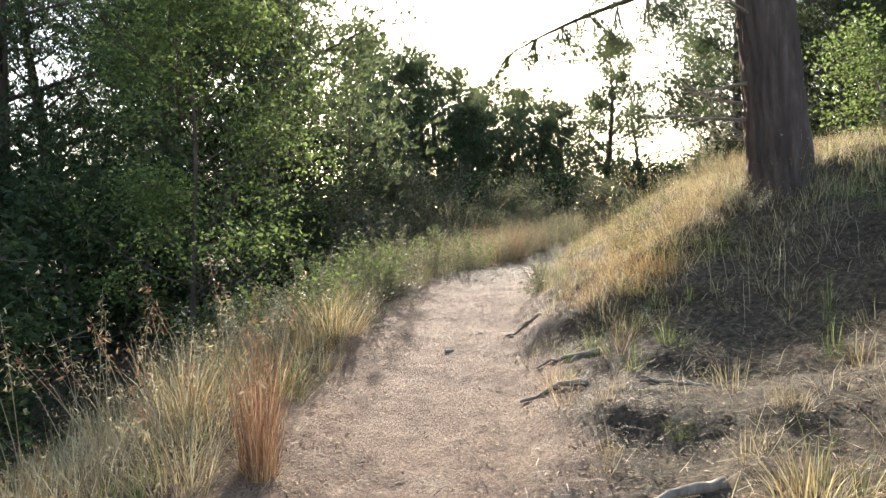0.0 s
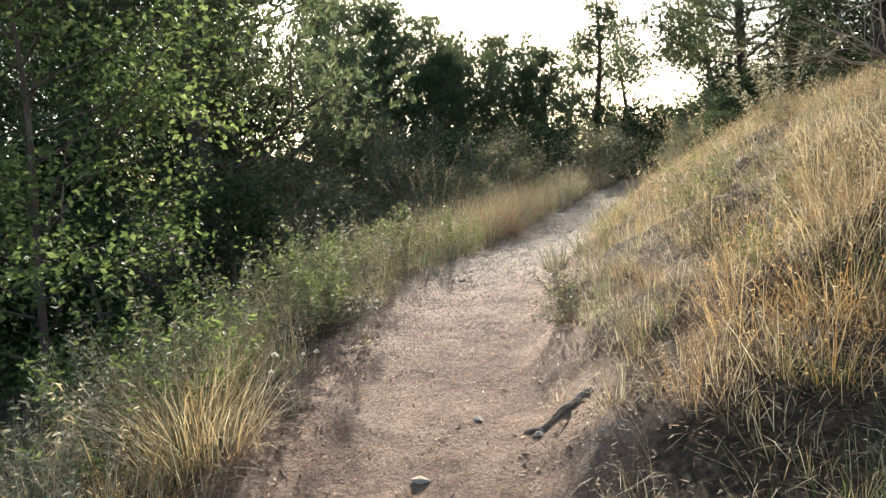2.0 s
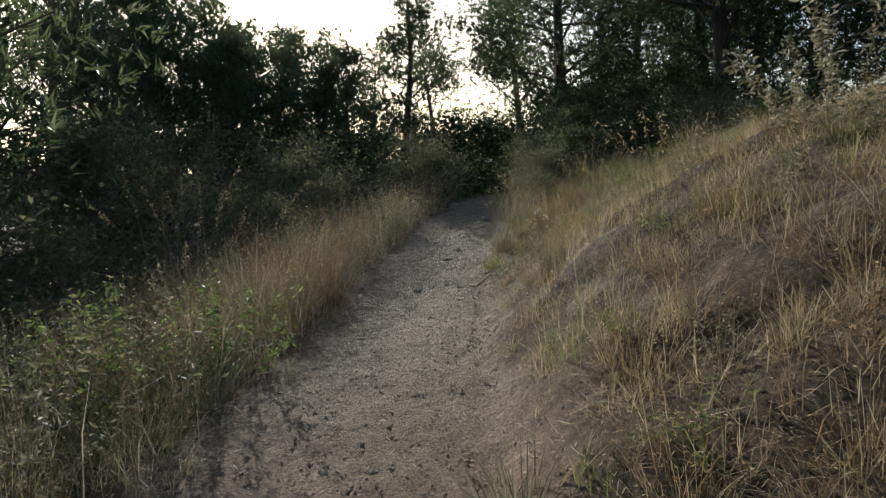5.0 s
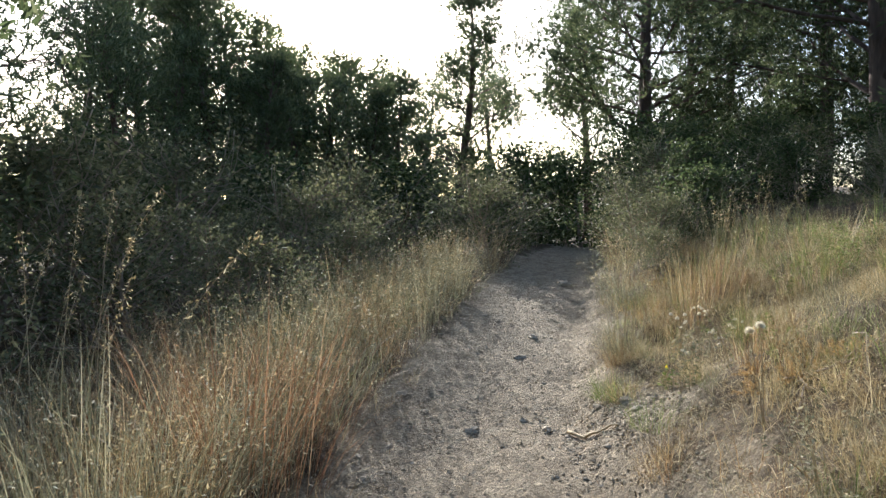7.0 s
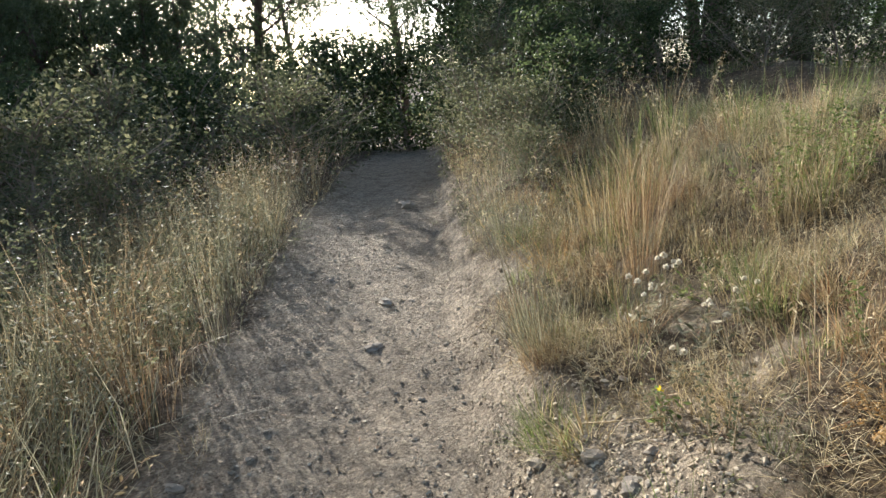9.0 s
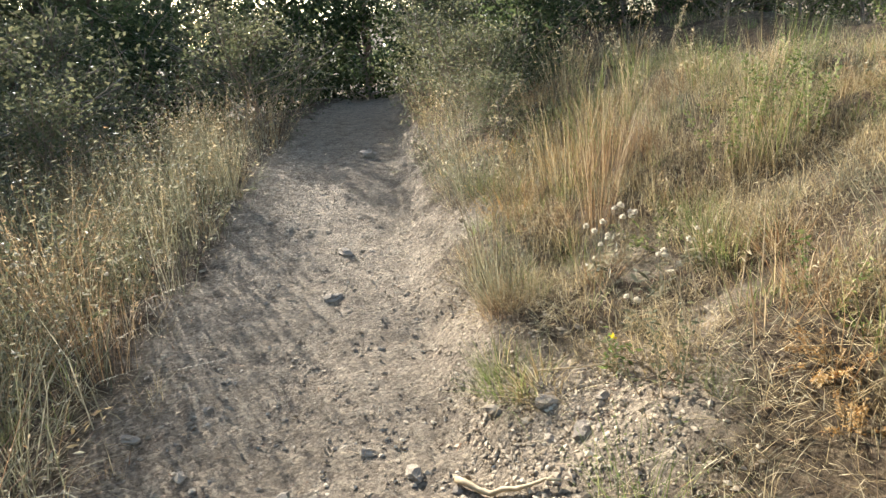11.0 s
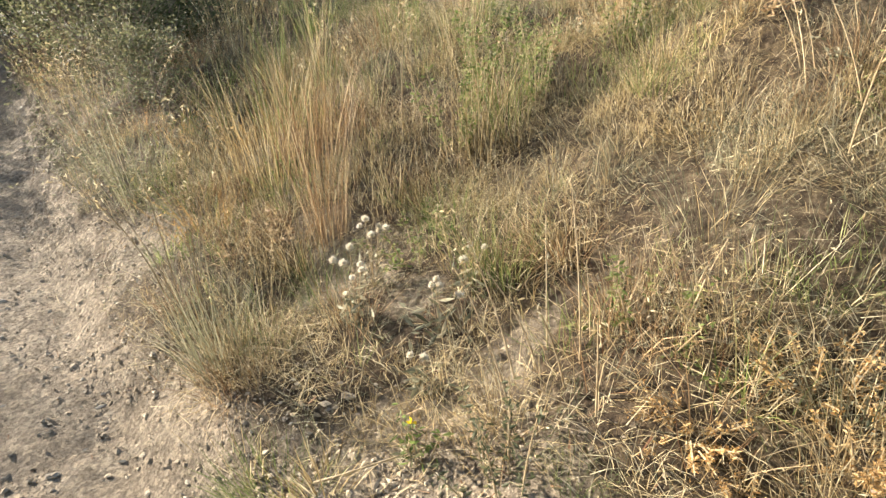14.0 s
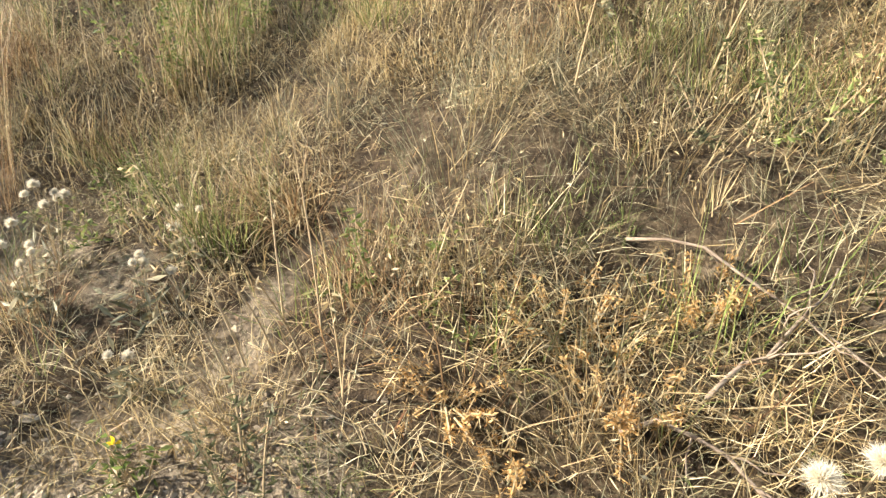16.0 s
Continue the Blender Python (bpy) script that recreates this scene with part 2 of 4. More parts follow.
def needles(centres, axis, length, width, k):
    """Sprays of k needles each, fanned out along an axis."""
    n = len(centres)
    c, a = np.repeat(centres, k, 0), np.repeat(axis, k, 0)
    d = a + 0.75 * unit(n * k)
    d /= np.linalg.norm(d, axis=1)[:, None]
    s = np.cross(d, unit(n * k))
    s /= np.linalg.norm(s, axis=1)[:, None] + 1e-9
    ln = (length * rng.uniform(0.6, 1.2, n * k))[:, None]
    b = c + unit(n * k) * length * 0.25
    v = np.stack([b - s * width / 2, b + s * width / 2, b + d * ln], 1).reshape(-1, 3)
    return v, np.full(n * k, 3), np.arange(3 * n * k)


# ---- the lie of the land ----
PATH_Y = [-30, 0, 3, 5, 7, 9, 12, 14.2, 16.1, 17.7, 20.2, 26, 40]
PATH_X = [-1.6, -0.45, -0.27, -0.06, 0.2, 0.8, 2.1, 3.05, 4.1, 5.05, 6.55, 10.3, 22]


def path_x(y):
    return np.interp(y, PATH_Y, PATH_X) * 0.5 + np.interp(y - 0.8, PATH_Y, PATH_X) * 0.25 + np.interp(y + 0.8, PATH_Y, PATH_X) * 0.25


def lumps(x, y, s, seed=0.0):
    """Smooth cheap noise, about -1 to 1, with features of s metres."""
    x, y = x / s, y / s
    return (np.sin(1.7 * x + 1.1 * y + 1.3 + seed) * np.cos(1.3 * y - 0.8 * x + seed * 2.1) + 0.6 * np.sin(3.1 * x - 2.3 * y + 0.7 + seed) + 0.4 * np.sin(5.3 * y + 4.1 * x + seed * 1.7)) / 1.6


def land(x, y):
    x, y = np.asarray(x, float), np.asarray(y, float)
    slope = np.interp(y, [-80, -20, 0, 5.1, 8, 10.1, 12, 13.2, 14.6, 16.1, 20, 24, 40, 90], [-4, -1.2, 0, 0.41, 0.66, 0.73, 0.69, 0.71, 0.85, 1.0, 1.35, 1.45, 1.3, -1.0])
    d = x - path_x(y) + 0.10 * lumps(x, y, 1.1)
    h = np.interp(d, [-30, -12, -5, -2.4, -1.5, -1.0, -0.68, 0.62, 0.9, 1.45, 2.0, 3.0, 4.5, 6, 8, 12, 30],
                  [-2.6, -2.3, -1.5, -0.5, -0.08, 0.07, 0.0, 0.0, 0.18, 0.46, 0.68, 1.05, 1.32, 1.25, 0.9, 0.55, 0.4])
    tame = np.where(d < 0, np.interp(y, [6, 11], [1.0, 0.45]), np.interp(y, [0, 3.4, 4.6, 5.2, 8, 10, 12, 12.8, 14], [0.58, 0.68, 1.0, 1.32, 1.25, 1.3, 1.22, 1.02, 1.0]))
    r = np.hypot(x, y - 10)
    flat = np.interp(r, [30, 60], [1, 0])
    far = np.interp(r, [70, 180, 320, 420, 1200], [0, 0, 22, 27, 20]) * (0.8 + 0.35 * lumps(x, y, 140, 2.0))
    off = np.interp(np.abs(d), [0.4, 1.2], [0.25, 1.0])
    near = np.interp(r, [25, 40], [1, 0])
    bumps = (0.065 * lumps(x, y, 0.8, 1.0) * off + 0.03 * lumps(x, y, 0.4, 6.0) * (off - 0.25) + 0.016 * lumps(x, y, 0.23, 3.0) * (off - 0.15)) * near
    rut = -0.03 * np.exp(-((d + 0.15) / 0.3) ** 2)
    return slope * np.interp(r, [60, 150], [1, 0]) + h * tame * flat + far + bumps + rut * near


def put(x, y, z=0.0, rz=0.0, rx=0.0, ry=0.0):
    return pose(x, y, float(land(x, y)) + z, rx, ry, rz)


def lines(stops):
    out = []
    for (a, step), (b, _) in zip(stops, stops[1:]):
        out += list(np.arange(a, b - 1e-6, step))
    return np.array(out + [stops[-1][0]])


gx = lines([(-1500, 300), (-300, 40), (-60, 5), (-15, 0.8), (-4, 0.09), (-1.2, 0.045), (5.5, 0.09), (8, 0.5), (20, 4), (60, 40), (300, 300), (1500, 1)])
gy = lines([(-1500, 300), (-300, 40), (-60, 6), (-6, 0.5), (0, 0.05), (17, 0.14), (24, 0.6), (40, 4), (80, 30), (300, 300), (1500, 1)])
X, Y = np.meshgrid(gx, gy)
Z = land(X, Y)
Z = Z + (rng.normal(0, 0.003, X.shape) + 0.006 * lumps(X, Y, 0.085, 2.2)) * np.interp(np.hypot(X - 2, Y - 9), [9, 12], [1, 0])
ny, nx = X.shape
i0 = (np.arange(ny - 1)[:, None] * nx + np.arange(nx - 1)[None]).ravel()
ground_mesh = mesh_np("ground", np.stack([X, Y, Z], 2).reshape(-1, 3), np.full(len(i0), 4), np.stack([i0, i0 + 1, i0 + nx + 1, i0 + nx], 1).ravel(), EARTH, True)
D = X - path_x(Y) + 0.12 * lumps(X, Y, 0.6, 4.0)
worn = np.interp(D, [-1.15, -0.6, 0.65, 1.1], [0, 1, 1, 0]) * np.interp(Y, [19, 24], [1, 0.6])
bare = np.exp(-((X - 3.3) / 0.42) ** 2 - ((Y - 12.75) / 0.5) ** 2)          # scuffed stony shoulder of the bank
worn = np.maximum(worn, np.clip(bare * 1.3, 0, 1))
soil = np.clip((lumps(X, Y, 0.42, 11.0) - 0.15) * 4, 0, 1) * np.interp(X - path_x(Y), [0.6, 0.8, 1.6, 2.4], [0, 1, 0.9, 0]) * np.interp(Y, [7.6, 8.8, 14.6, 15.5], [0, 1, 1, 0])
worn = np.maximum(worn, 0.62 * soil)
stony = np.interp(Y, [7.5, 10.5], [0.0, 1.0])
for key, val in (("worn", worn), ("stony", stony)):
    att = ground_mesh.attributes.new(key, "FLOAT", "POINT")
    att.data.foreach_set("value", val.astype(np.float32).ravel())
tagged(new("ground", ground_mesh), "sandy trodden earth trail between banks of matted straw litter", "ground", kind="structure")


# ---- grass and litter (nobody could count it) ----
def scatter(n, x0, x1, y0, y1, chance):
    """Random places on the land, kept with the given chance."""
    x, y = rng.uniform(x0, x1, n), rng.uniform(y0, y1, n)
    keep = rng.uniform(size=n) < chance(x, y, x - path_x(y))
    x, y = x[keep], y[keep]
    return x, y, np.stack([x, y, land(x, y) - 0.01], 1)


def verge(d, inner=0.6, outer=1.0):
    return np.interp(np.abs(d), [inner, outer], [0, 1])


def clumpy(x, y, s, seed, low=-0.2, high=0.5):
    return np.clip((lumps(x, y, s, seed) - low) / (high - low), 0, 1)


def scuffed(x, y):
    """1 on the bare stony shoulder of the bank, 0 away from it."""
    return np.clip(1.5 * np.exp(-((x - 3.3) / 0.33) ** 2 - ((y - 12.75) / 0.42) ** 2), 0, 1)


def patches(x, y):
    """1 on bare spots of soil along the foot of the bank, 0 elsewhere."""
    d = x - path_x(y)
    return np.clip((lumps(x, y, 0.42, 11.0) - 0.15) * 4, 0, 1) * np.interp(d, [0.6, 0.8, 1.6, 2.4], [0, 1, 0.9, 0]) * np.interp(y, [7.6, 8.8, 14.6, 15.5], [0, 1, 1, 0])


def tufts(n, box, chance, per, h, w, spread, radius):
    """Many tufts: blades fan out from shared roots."""
    x, y, root = scatter(n, *box, chance)
    k = len(x)
    count = rng.integers(per[0], per[1], k)
    own = np.repeat(np.arange(k), count)
    size = rng.uniform(0.6, 1.25, k)[own]
    m = len(own)
    az = rng.uniform(0, 2 * np.pi, m)
    rr = radius * np.sqrt(rng.uniform(size=m)) * size
    bx, by = x[own] + rr * np.cos(az), y[own] + rr * np.sin(az)
    base = np.stack([bx, by, land(bx, by) - 0.012], 1)
    bend = rng.normal(0, 0.35, k)[own]
    return blades(base, rng.uniform(*h, m) * size, rng.uniform(*w, m), az + rng.normal(0, 0.5, m), np.abs(rng.normal(spread, spread * 0.6, m)) * (0.4 + 0.8 * rr / radius), rng.normal(0.7, 0.45, m) + bend, 2)


def stray(n, box, chance, h, w, lean, curl, segs=2):
    x, y, base = scatter(n, *box, chance)
    k = len(x)
    base[:, 2] += 0.012 + np.abs(rng.normal(0, 0.03, k)) * (1 < lean < 1.45)
    return blades(base, rng.uniform(*h, k), rng.uniform(*w, k), rng.uniform(0, 2 * np.pi, k), np.abs(rng.normal(lean, 0.25, k)), rng.normal(curl, 0.4, k), segs)


def stuff(name, mat, parts, label, category="grass"):
    return tagged(new(name, mesh_np(name, *merge(parts), mat)), label, category, kind="stuff")


NEAR, CLOSE = (-4.0, 8.5, 0.5, 18.0), (2.6, 6.6, 10.6, 14.8)
thin = lambda x, y: (1 - 0.95 * scuffed(x, y)) * (1 - 0.9 * patches(x, y))
toe = lambda y, d: np.where((y > 10.5) & (d > 0) & (d < 1.05), 0.4, 1.0)      # stony foot of the bank
shade_side = lambda y: np.interp(y, [0, 3.8, 4.8], [0.5, 0.6, 1.0])       # trampled ground under the old pine
stuff("dry_grass", STRAW, [
    tufts(9000, NEAR, lambda x, y, d: verge(d) * (0.15 + 0.6 * clumpy(x, y, 0.45, 0.0)) * thin(x, y) * np.where(d > 0, shade_side(y), 1) * np.where((x > 2.8) & (y > 10.8), 0.28, 1), (14, 34), (0.06, 0.24), (0.0016, 0.0032), 0.65, 0.08),
    tufts(3000, (0.6, 5.5, 4.4, 11.0), lambda x, y, d: verge(d, 0.8, 1.2) * (0.2 + 0.8 * clumpy(x, y, 0.35, 2.5)), (12, 28), (0.06, 0.24), (0.002, 0.004), 0.75, 0.09),
    tufts(1200, CLOSE, lambda x, y, d: verge(d, 0.8, 1.2) * clumpy(x, y, 0.3, 4.2, 0.0, 0.4) * thin(x, y), (20, 40), (0.05, 0.18), (0.0014, 0.003), 0.7, 0.06),
    tufts(3800, CLOSE, lambda x, y, d: verge(d, 0.75, 1.2) * clumpy(x, y, 0.4, 3.0) * thin(x, y), (14, 34), (0.04, 0.17), (0.0014, 0.003), 0.8, 0.07),
    stray(2600, NEAR, lambda x, y, d: verge(d, 0.8, 1.4) * thin(x, y), (0.2, 0.45), (0.0011, 0.0019), 0.35, 0.9, 3)], "dense dry straw-coloured grass covering the banks")
stuff("matted_straw", STRAW, [
    stray(150000, NEAR, lambda x, y, d: verge(d, 0.5, 0.95) * np.where(d > 0, np.interp(y, [0, 3.5, 5], [0.35, 0.5, 1]), 1) * (1 - 0.75 * scuffed(x, y)) * (1 - 0.75 * patches(x, y)) * (0.15 + 0.85 * clumpy(x, y, 0.35, 6.0)) * toe(y, d) * np.where((x > 2.8) & (y > 10.8), 0.25, 1), (0.04, 0.18), (0.0015, 0.0032), 1.35, 0.5, 2),
    stray(115000, CLOSE, lambda x, y, d: verge(d, 0.7, 1.1) * (1 - 0.85 * scuffed(x, y)) * (1 - 0.75 * patches(x, y)) * (0.1 + 0.9 * clumpy(x, y, 0.25, 1.0)), (0.02, 0.15), (0.0012, 0.0028), 1.25, 0.5, 2)], "flattened matted straw lying on the banks", "straw")
stuff("green_grass", GREEN, [
    tufts(4200, NEAR, lambda x, y, d: verge(d, 0.7, 1.2) * clumpy(x, y, 0.8, 2.0, 0.0, 0.7) * np.where((x > 2.8) & (y > 10.8), 0.4, 1), (12, 30), (0.08, 0.3), (0.0017, 0.0036), 0.45, 0.06),
    tufts(1500, CLOSE, lambda x, y, d: verge(d, 0.9, 1.4) * clumpy(x, y, 0.5, 8.0, 0.0, 0.7) * thin(x, y), (10, 26), (0.05, 0.2), (0.0016, 0.0032), 0.5, 0.05)], "green grass growing among the dry straw")
stuff("russet_grass", RUSSET, [
    tufts(3600, NEAR, lambda x, y, d: verge(d, 0.65, 1.1) * clumpy(x, y, 0.9, 7.0, 0.0, 0.6) * thin(x, y) * np.where((x > 2.8) & (y > 10.8), 0.35, 1), (14, 34), (0.08, 0.28), (0.002, 0.0045), 0.65, 0.08),
    stray(22000, NEAR, lambda x, y, d: verge(d, 0.5, 0.9) * toe(y, d) * np.where((x > 2.8) & (y > 10.8), 0.3, 1), (0.05, 0.2), (0.002, 0.004), 1.4, 0.3, 2)], "reddish-brown withered grass on the banks")
stuff("grey_weeds", SAGE, [
    tufts(1700, (-1.0, 6.0, 8.0, 19.0), lambda x, y, d: np.interp(d, [-3.5, -2.6, -0.95, -0.7], [0.3, 1, 1, 0]) * (0.3 + 0.7 * clumpy(x, y, 0.5, 9.0)), (9, 22), (0.3, 0.75), (0.0025, 0.006), 0.5, 0.12),
    tufts(700, (-3.5, 0.5, 1.5, 11.0), lambda x, y, d: np.interp(d, [-3.0, -2.4, -0.9, -0.7], [0.3, 1, 1, 0]), (8, 20), (0.2, 0.5), (0.0025, 0.006), 0.5, 0.1),
    stray(60000, CLOSE, lambda x, y, d: verge(d, 0.7, 1.1) * (1 - 0.8 * scuffed(x, y)) * (0.2 + 0.8 * clumpy(x, y, 0.3, 9.5)), (0.02, 0.12), (0.001, 0.0022), 1.1, 0.5, 2),
    tufts(1500, CLOSE, lambda x, y, d: verge(d, 0.9, 1.3) * thin(x, y) * (0.15 + 0.85 * clumpy(x, y, 0.22, 13.0)), (10, 24), (0.06, 0.22), (0.001, 0.002), 0.45, 0.05)], "grey-green weeds and half-dry stems beside the trail", "weeds")
stuff("bark_chips", LITTER, [stray(60000, (-1.6, 2.6, 0.8, 11.0), lambda x, y, d: np.interp(d, [-0.9, -0.5, -0.1, 0.3, 0.6, 1.8], [0.6, 1.0, 0.3, 0.3, 0.9, 0.5]) * (0.4 + 0.6 * clumpy(x, y, 0.3, 4.0)) * np.interp(y, [7, 10], [1, 0.2]), (0.012, 0.04), (0.006, 0.016), 1.5, 0.1, 1)], "reddish bark chips and dead leaves strewn on the trail", "litter")
stuff("needle_litter", LITTER, [stray(52000, (-2.5, 4.5, 0.5, 15.0), lambda x, y, d: np.interp(np.abs(d), [0.0, 0.3, 0.6, 1.6, 2.6], [0.15, 0.25, 0.8, 0.9, 0.2]) * toe(y, d) * np.interp(y, [8, 11], [1, 0.25]), (0.02, 0.09), (0.003, 0.008), 1.55, 0.0, 1)], "fallen pine needles and bark chips on the trail", "litter")
stuff("far_grass", STRAW, [stray(17000, (-14.0, 30.0, 17.5, 44.0), lambda x, y, d: verge(d, 0.9, 1.6), (0.15, 0.5), (0.004, 0.009), 0.45, 0.8, 2)], "dry grass under the distant trees")


# ---- stones ----
def stone_mesh(name, seed, sx, sy, sz, sub=2, cut=0.35):
    bm = bmesh.new()
    bmesh.ops.create_icosphere(bm, subdivisions=sub, radius=1.0)
    for v in bm.verts:
        q = v.co.copy()
        k = 1 + cut * noise.noise(q * 1.2 + Vector((seed, 0, 0))) + 0.15 * noise.noise(q * 3.5 + Vector((0, seed, 0)))
        v.co = Vector((q.x * sx * k, q.y * sy * k, q.z * sz * k))
    me = bpy.data.meshes.new(name)
    bm.to_mesh(me)
    bm.free()
    me.materials.append(STONE)
    return me


def gravel():
    """Angular chips, pressed into the trail and heaped on the scuffed shoulder."""
    unitv = np.array([(1, 0, 0), (-1, 0, 0), (0, 1, 0), (0, -1, 0), (0, 0, 1), (0, 0, -1)], float)
    tri = np.array([(0, 2, 4), (2, 1, 4), (1, 3, 4), (3, 0, 4), (2, 0, 5), (1, 2, 5), (3, 1, 5), (0, 3, 5)])
    n = 44000
    y = rng.uniform(6.5, 18.5, n)
    d = rng.normal(0, 0.55, n)
    x = path_x(y) + d
    keep = rng.uniform(size=n) < np.interp(np.abs(d), [0.0, 0.4, 0.75, 1.15], [0.5, 0.7, 1, 0]) * np.interp(y, [6.5, 10], [0.03, 1]) * (0.35 + 0.65 * clumpy(x, y, 0.25, 5.5))
    x2, y2 = 3.3 + rng.normal(0, 0.2, 3800), 12.75 + rng.normal(0, 0.26, 3800)
    y3 = rng.uniform(10.5, 17.0, 6000)
    x3 = path_x(y3) + rng.uniform(0.55, 1.15, 6000)
    x, y = np.concatenate([x[keep], x2, x3]), np.concatenate([y[keep], y2, y3])
    base = np.stack([x, y, land(x, y)], 1)
    n = len(x)
    s = 0.003 + 0.011 * rng.uniform(size=n) ** 3
    base[:, 2] += s * 0.12
    k = rng.uniform(0.6, 1.3, (n, 6, 1)) * unitv[None] + rng.normal(0, 0.18, (n, 6, 3))
    k *= s[:, None, None] * rng.uniform(0.6, 1.25, (n, 1, 3)) * np.array([1.1, 1, 0.55])
    a = rng.uniform(0, 6.28, n)
    c, q = np.cos(a)[:, None], np.sin(a)[:, None]
    k = np.stack([k[..., 0] * c - k[..., 1] * q, k[..., 0] * q + k[..., 1] * c, k[..., 2]], 2)
    v = (k + base[:, None]).reshape(-1, 3)
    idx = (np.arange(n)[:, None, None] * 6 + tri[None]).ravel()
    tagged(new("gravel", mesh_np("gravel", v, np.full(n * 8, 3), idx, GRIT)), "loose grey-brown gravel chips on the trail", "gravel", kind="stuff")


gravel()


# ---- trees ----
def limb_path(start, direction, length, n, sag, wob, r):
    p, d, out = np.array(start, float), np.array(direction, float), []
    d /= np.linalg.norm(d)
    for i in range(n):
        out.append(p.copy())
        d = d + r.normal(0, wob, 3) + np.array([0, 0, sag])
        d /= np.linalg.norm(d)
        p = p + d * length / (n - 1)
    return np.array(out)


def tree_meshes(seed, height, radius, bare, spread, limbs, sprays, kind, leaf, mat, bark=BARK, lean=0.05, size=0.35, trunk_sides=10, thick=0.13):
    """Meshes of trunk, branches and crown; foliage hangs in clumps along the limbs."""
    r = np.random.default_rng(seed)
    trunk = limb_path((0, 0, -0.3), (r.normal(0, lean), r.normal(0, lean), 1), height * 0.95, 12, 0.02, 0.035, r)
    rad = radius * np.interp(np.linspace(0, 1, 12), [0, 0.05, 0.5, 1], [1.35, 1.0, 0.65, 0.08])
    tm = mesh_of("trunk", *tube(trunk, rad, trunk_sides, 0.08, seed), bark, True)
    pieces, clumps, axes = [], [], []
    for i in range(limbs):
        u = bare + (0.97 - bare) * ((i + r.uniform(0, 1)) / limbs)
        k = u * 11
        a = trunk[int(k)] + (trunk[min(int(k) + 1, 11)] - trunk[int(k)]) * (k % 1)
        az = i * 2.4 + r.normal(0, 0.4)
        v = (u - bare) / (1 - bare)
        ln = spread * (1.0 - 0.75 * v ** 1.5) * (0.55 + 0.45 * min(1, v * 4 + 0.3)) * r.uniform(0.45, 1.45)
        path = limb_path(a, (math.cos(az), math.sin(az), r.uniform(0.0, 0.6) + 0.5 * v), ln, 7, 0.03, 0.12, r)
        lr = max(0.012, radius * 0.32 * (1 - 0.7 * u))
        pieces.append(tube(path, np.linspace(lr, 0.006, 7), 4, 0.1, seed + i))
        for j in range(3):
            s = path[2 + j]
            sub = limb_path(s, path[3 + j] - s + r.normal(0, 0.5, 3) * ln / 7, ln * 0.45, 5, 0.02, 0.18, r)
            pieces.append(tube(sub, np.linspace(lr * 0.5, 0.004, 5), 3, 0.1, seed))
            clumps += [sub[2], sub[3], sub[4]]
            axes += [sub[4] - sub[2]] * 3
        clumps += list(path[3:])
        axes += [path[-1] - path[3]] * 4
    bm_ = mesh_of("branchwork", *joined(pieces), bark, True)
    clumps, axes = np.array(clumps), np.array(axes)
    axes /= np.linalg.norm(axes, axis=1)[:, None] + 1e-9
    pick = r.integers(0, len(clumps), sprays)
    c = clumps[pick] + r.normal(0, 1, (sprays, 3)) * np.array([1, 1, 0.7]) * size
    if kind == "needle":
        ax = axes[pick] * 0.6 + np.array([0, 0, 0.35]) + r.normal(0, 0.45, (sprays, 3))
        cm = mesh_np("crown", *needles(c, ax, leaf, leaf * thick, 7 if leaf < 0.2 else 5), mat)
    else:
        cm = mesh_np("crown", *leaves(c, leaf), mat)
    return tm, bm_, cm


def furrowed_trunk(height, radius, lean):
    """A thick trunk whose bark is broken into long raised plates."""
    sides, rings = 96, 150
    u, a = np.meshgrid(np.linspace(0, 1, rings), np.linspace(0, 2 * np.pi, sides, endpoint=False), indexing="ij")
    z = u ** 1.6 * height - 0.3
    r = radius * np.interp(u ** 1.6, [0, 0.03, 0.08, 0.5, 1], [1.3, 1.12, 1.02, 0.75, 0.12])
    warp = 0.35 * np.sin(z * 2.3 + 3 * a) + 0.25 * np.sin(z * 5.1 - 2 * a + 1)
    ridge = np.abs(np.sin(9 * a + warp * 2.2)) ** 0.6
    cross = np.abs(np.sin(z * 7.0 + 3.0 * np.sin(5 * a) + 2.0 * np.sin(2 * a + z))) ** 0.35
    r = r + 0.046 * ridge * cross * (1 - 0.6 * u) - 0.024 + 0.006 * rng.uniform(-1, 1, r.shape)
    v = np.stack([r * np.cos(a) + lean * z, r * np.sin(a), z], 2).reshape(-1, 3)
    i = (np.arange(rings - 1)[:, None] * sides + np.arange(sides)[None])
    j = (np.arange(rings - 1)[:, None] * sides + (np.arange(sides)[None] + 1) % sides)
    return mesh_np("trunk", v, np.full(i.size, 4), np.stack([i, j, j + sides, i + sides], 2).ravel(), BARK, True)


def tree(name, meshes, m, label, category="tree", group=""):
    ob = thing(name, m, label, category, group)
    for n, me in zip(("trunk", "branchwork", "crown"), meshes):
        part(n, me, ob)
    return ob


def scaled(m, s):
    return m @ Matrix.Diagonal((s, s, s, 1))


PINES = [tree_meshes(20 + i, 9.0, 0.17, (0.22, 0.36, 0.1)[i], (2.7, 3.4, 2.9)[i], (28, 26, 32)[i], (2300, 2200, 2500)[i], "needle", 0.24, NEEDLE, size=(0.34, 0.36, 0.4)[i], thick=0.16) for i in range(3)]
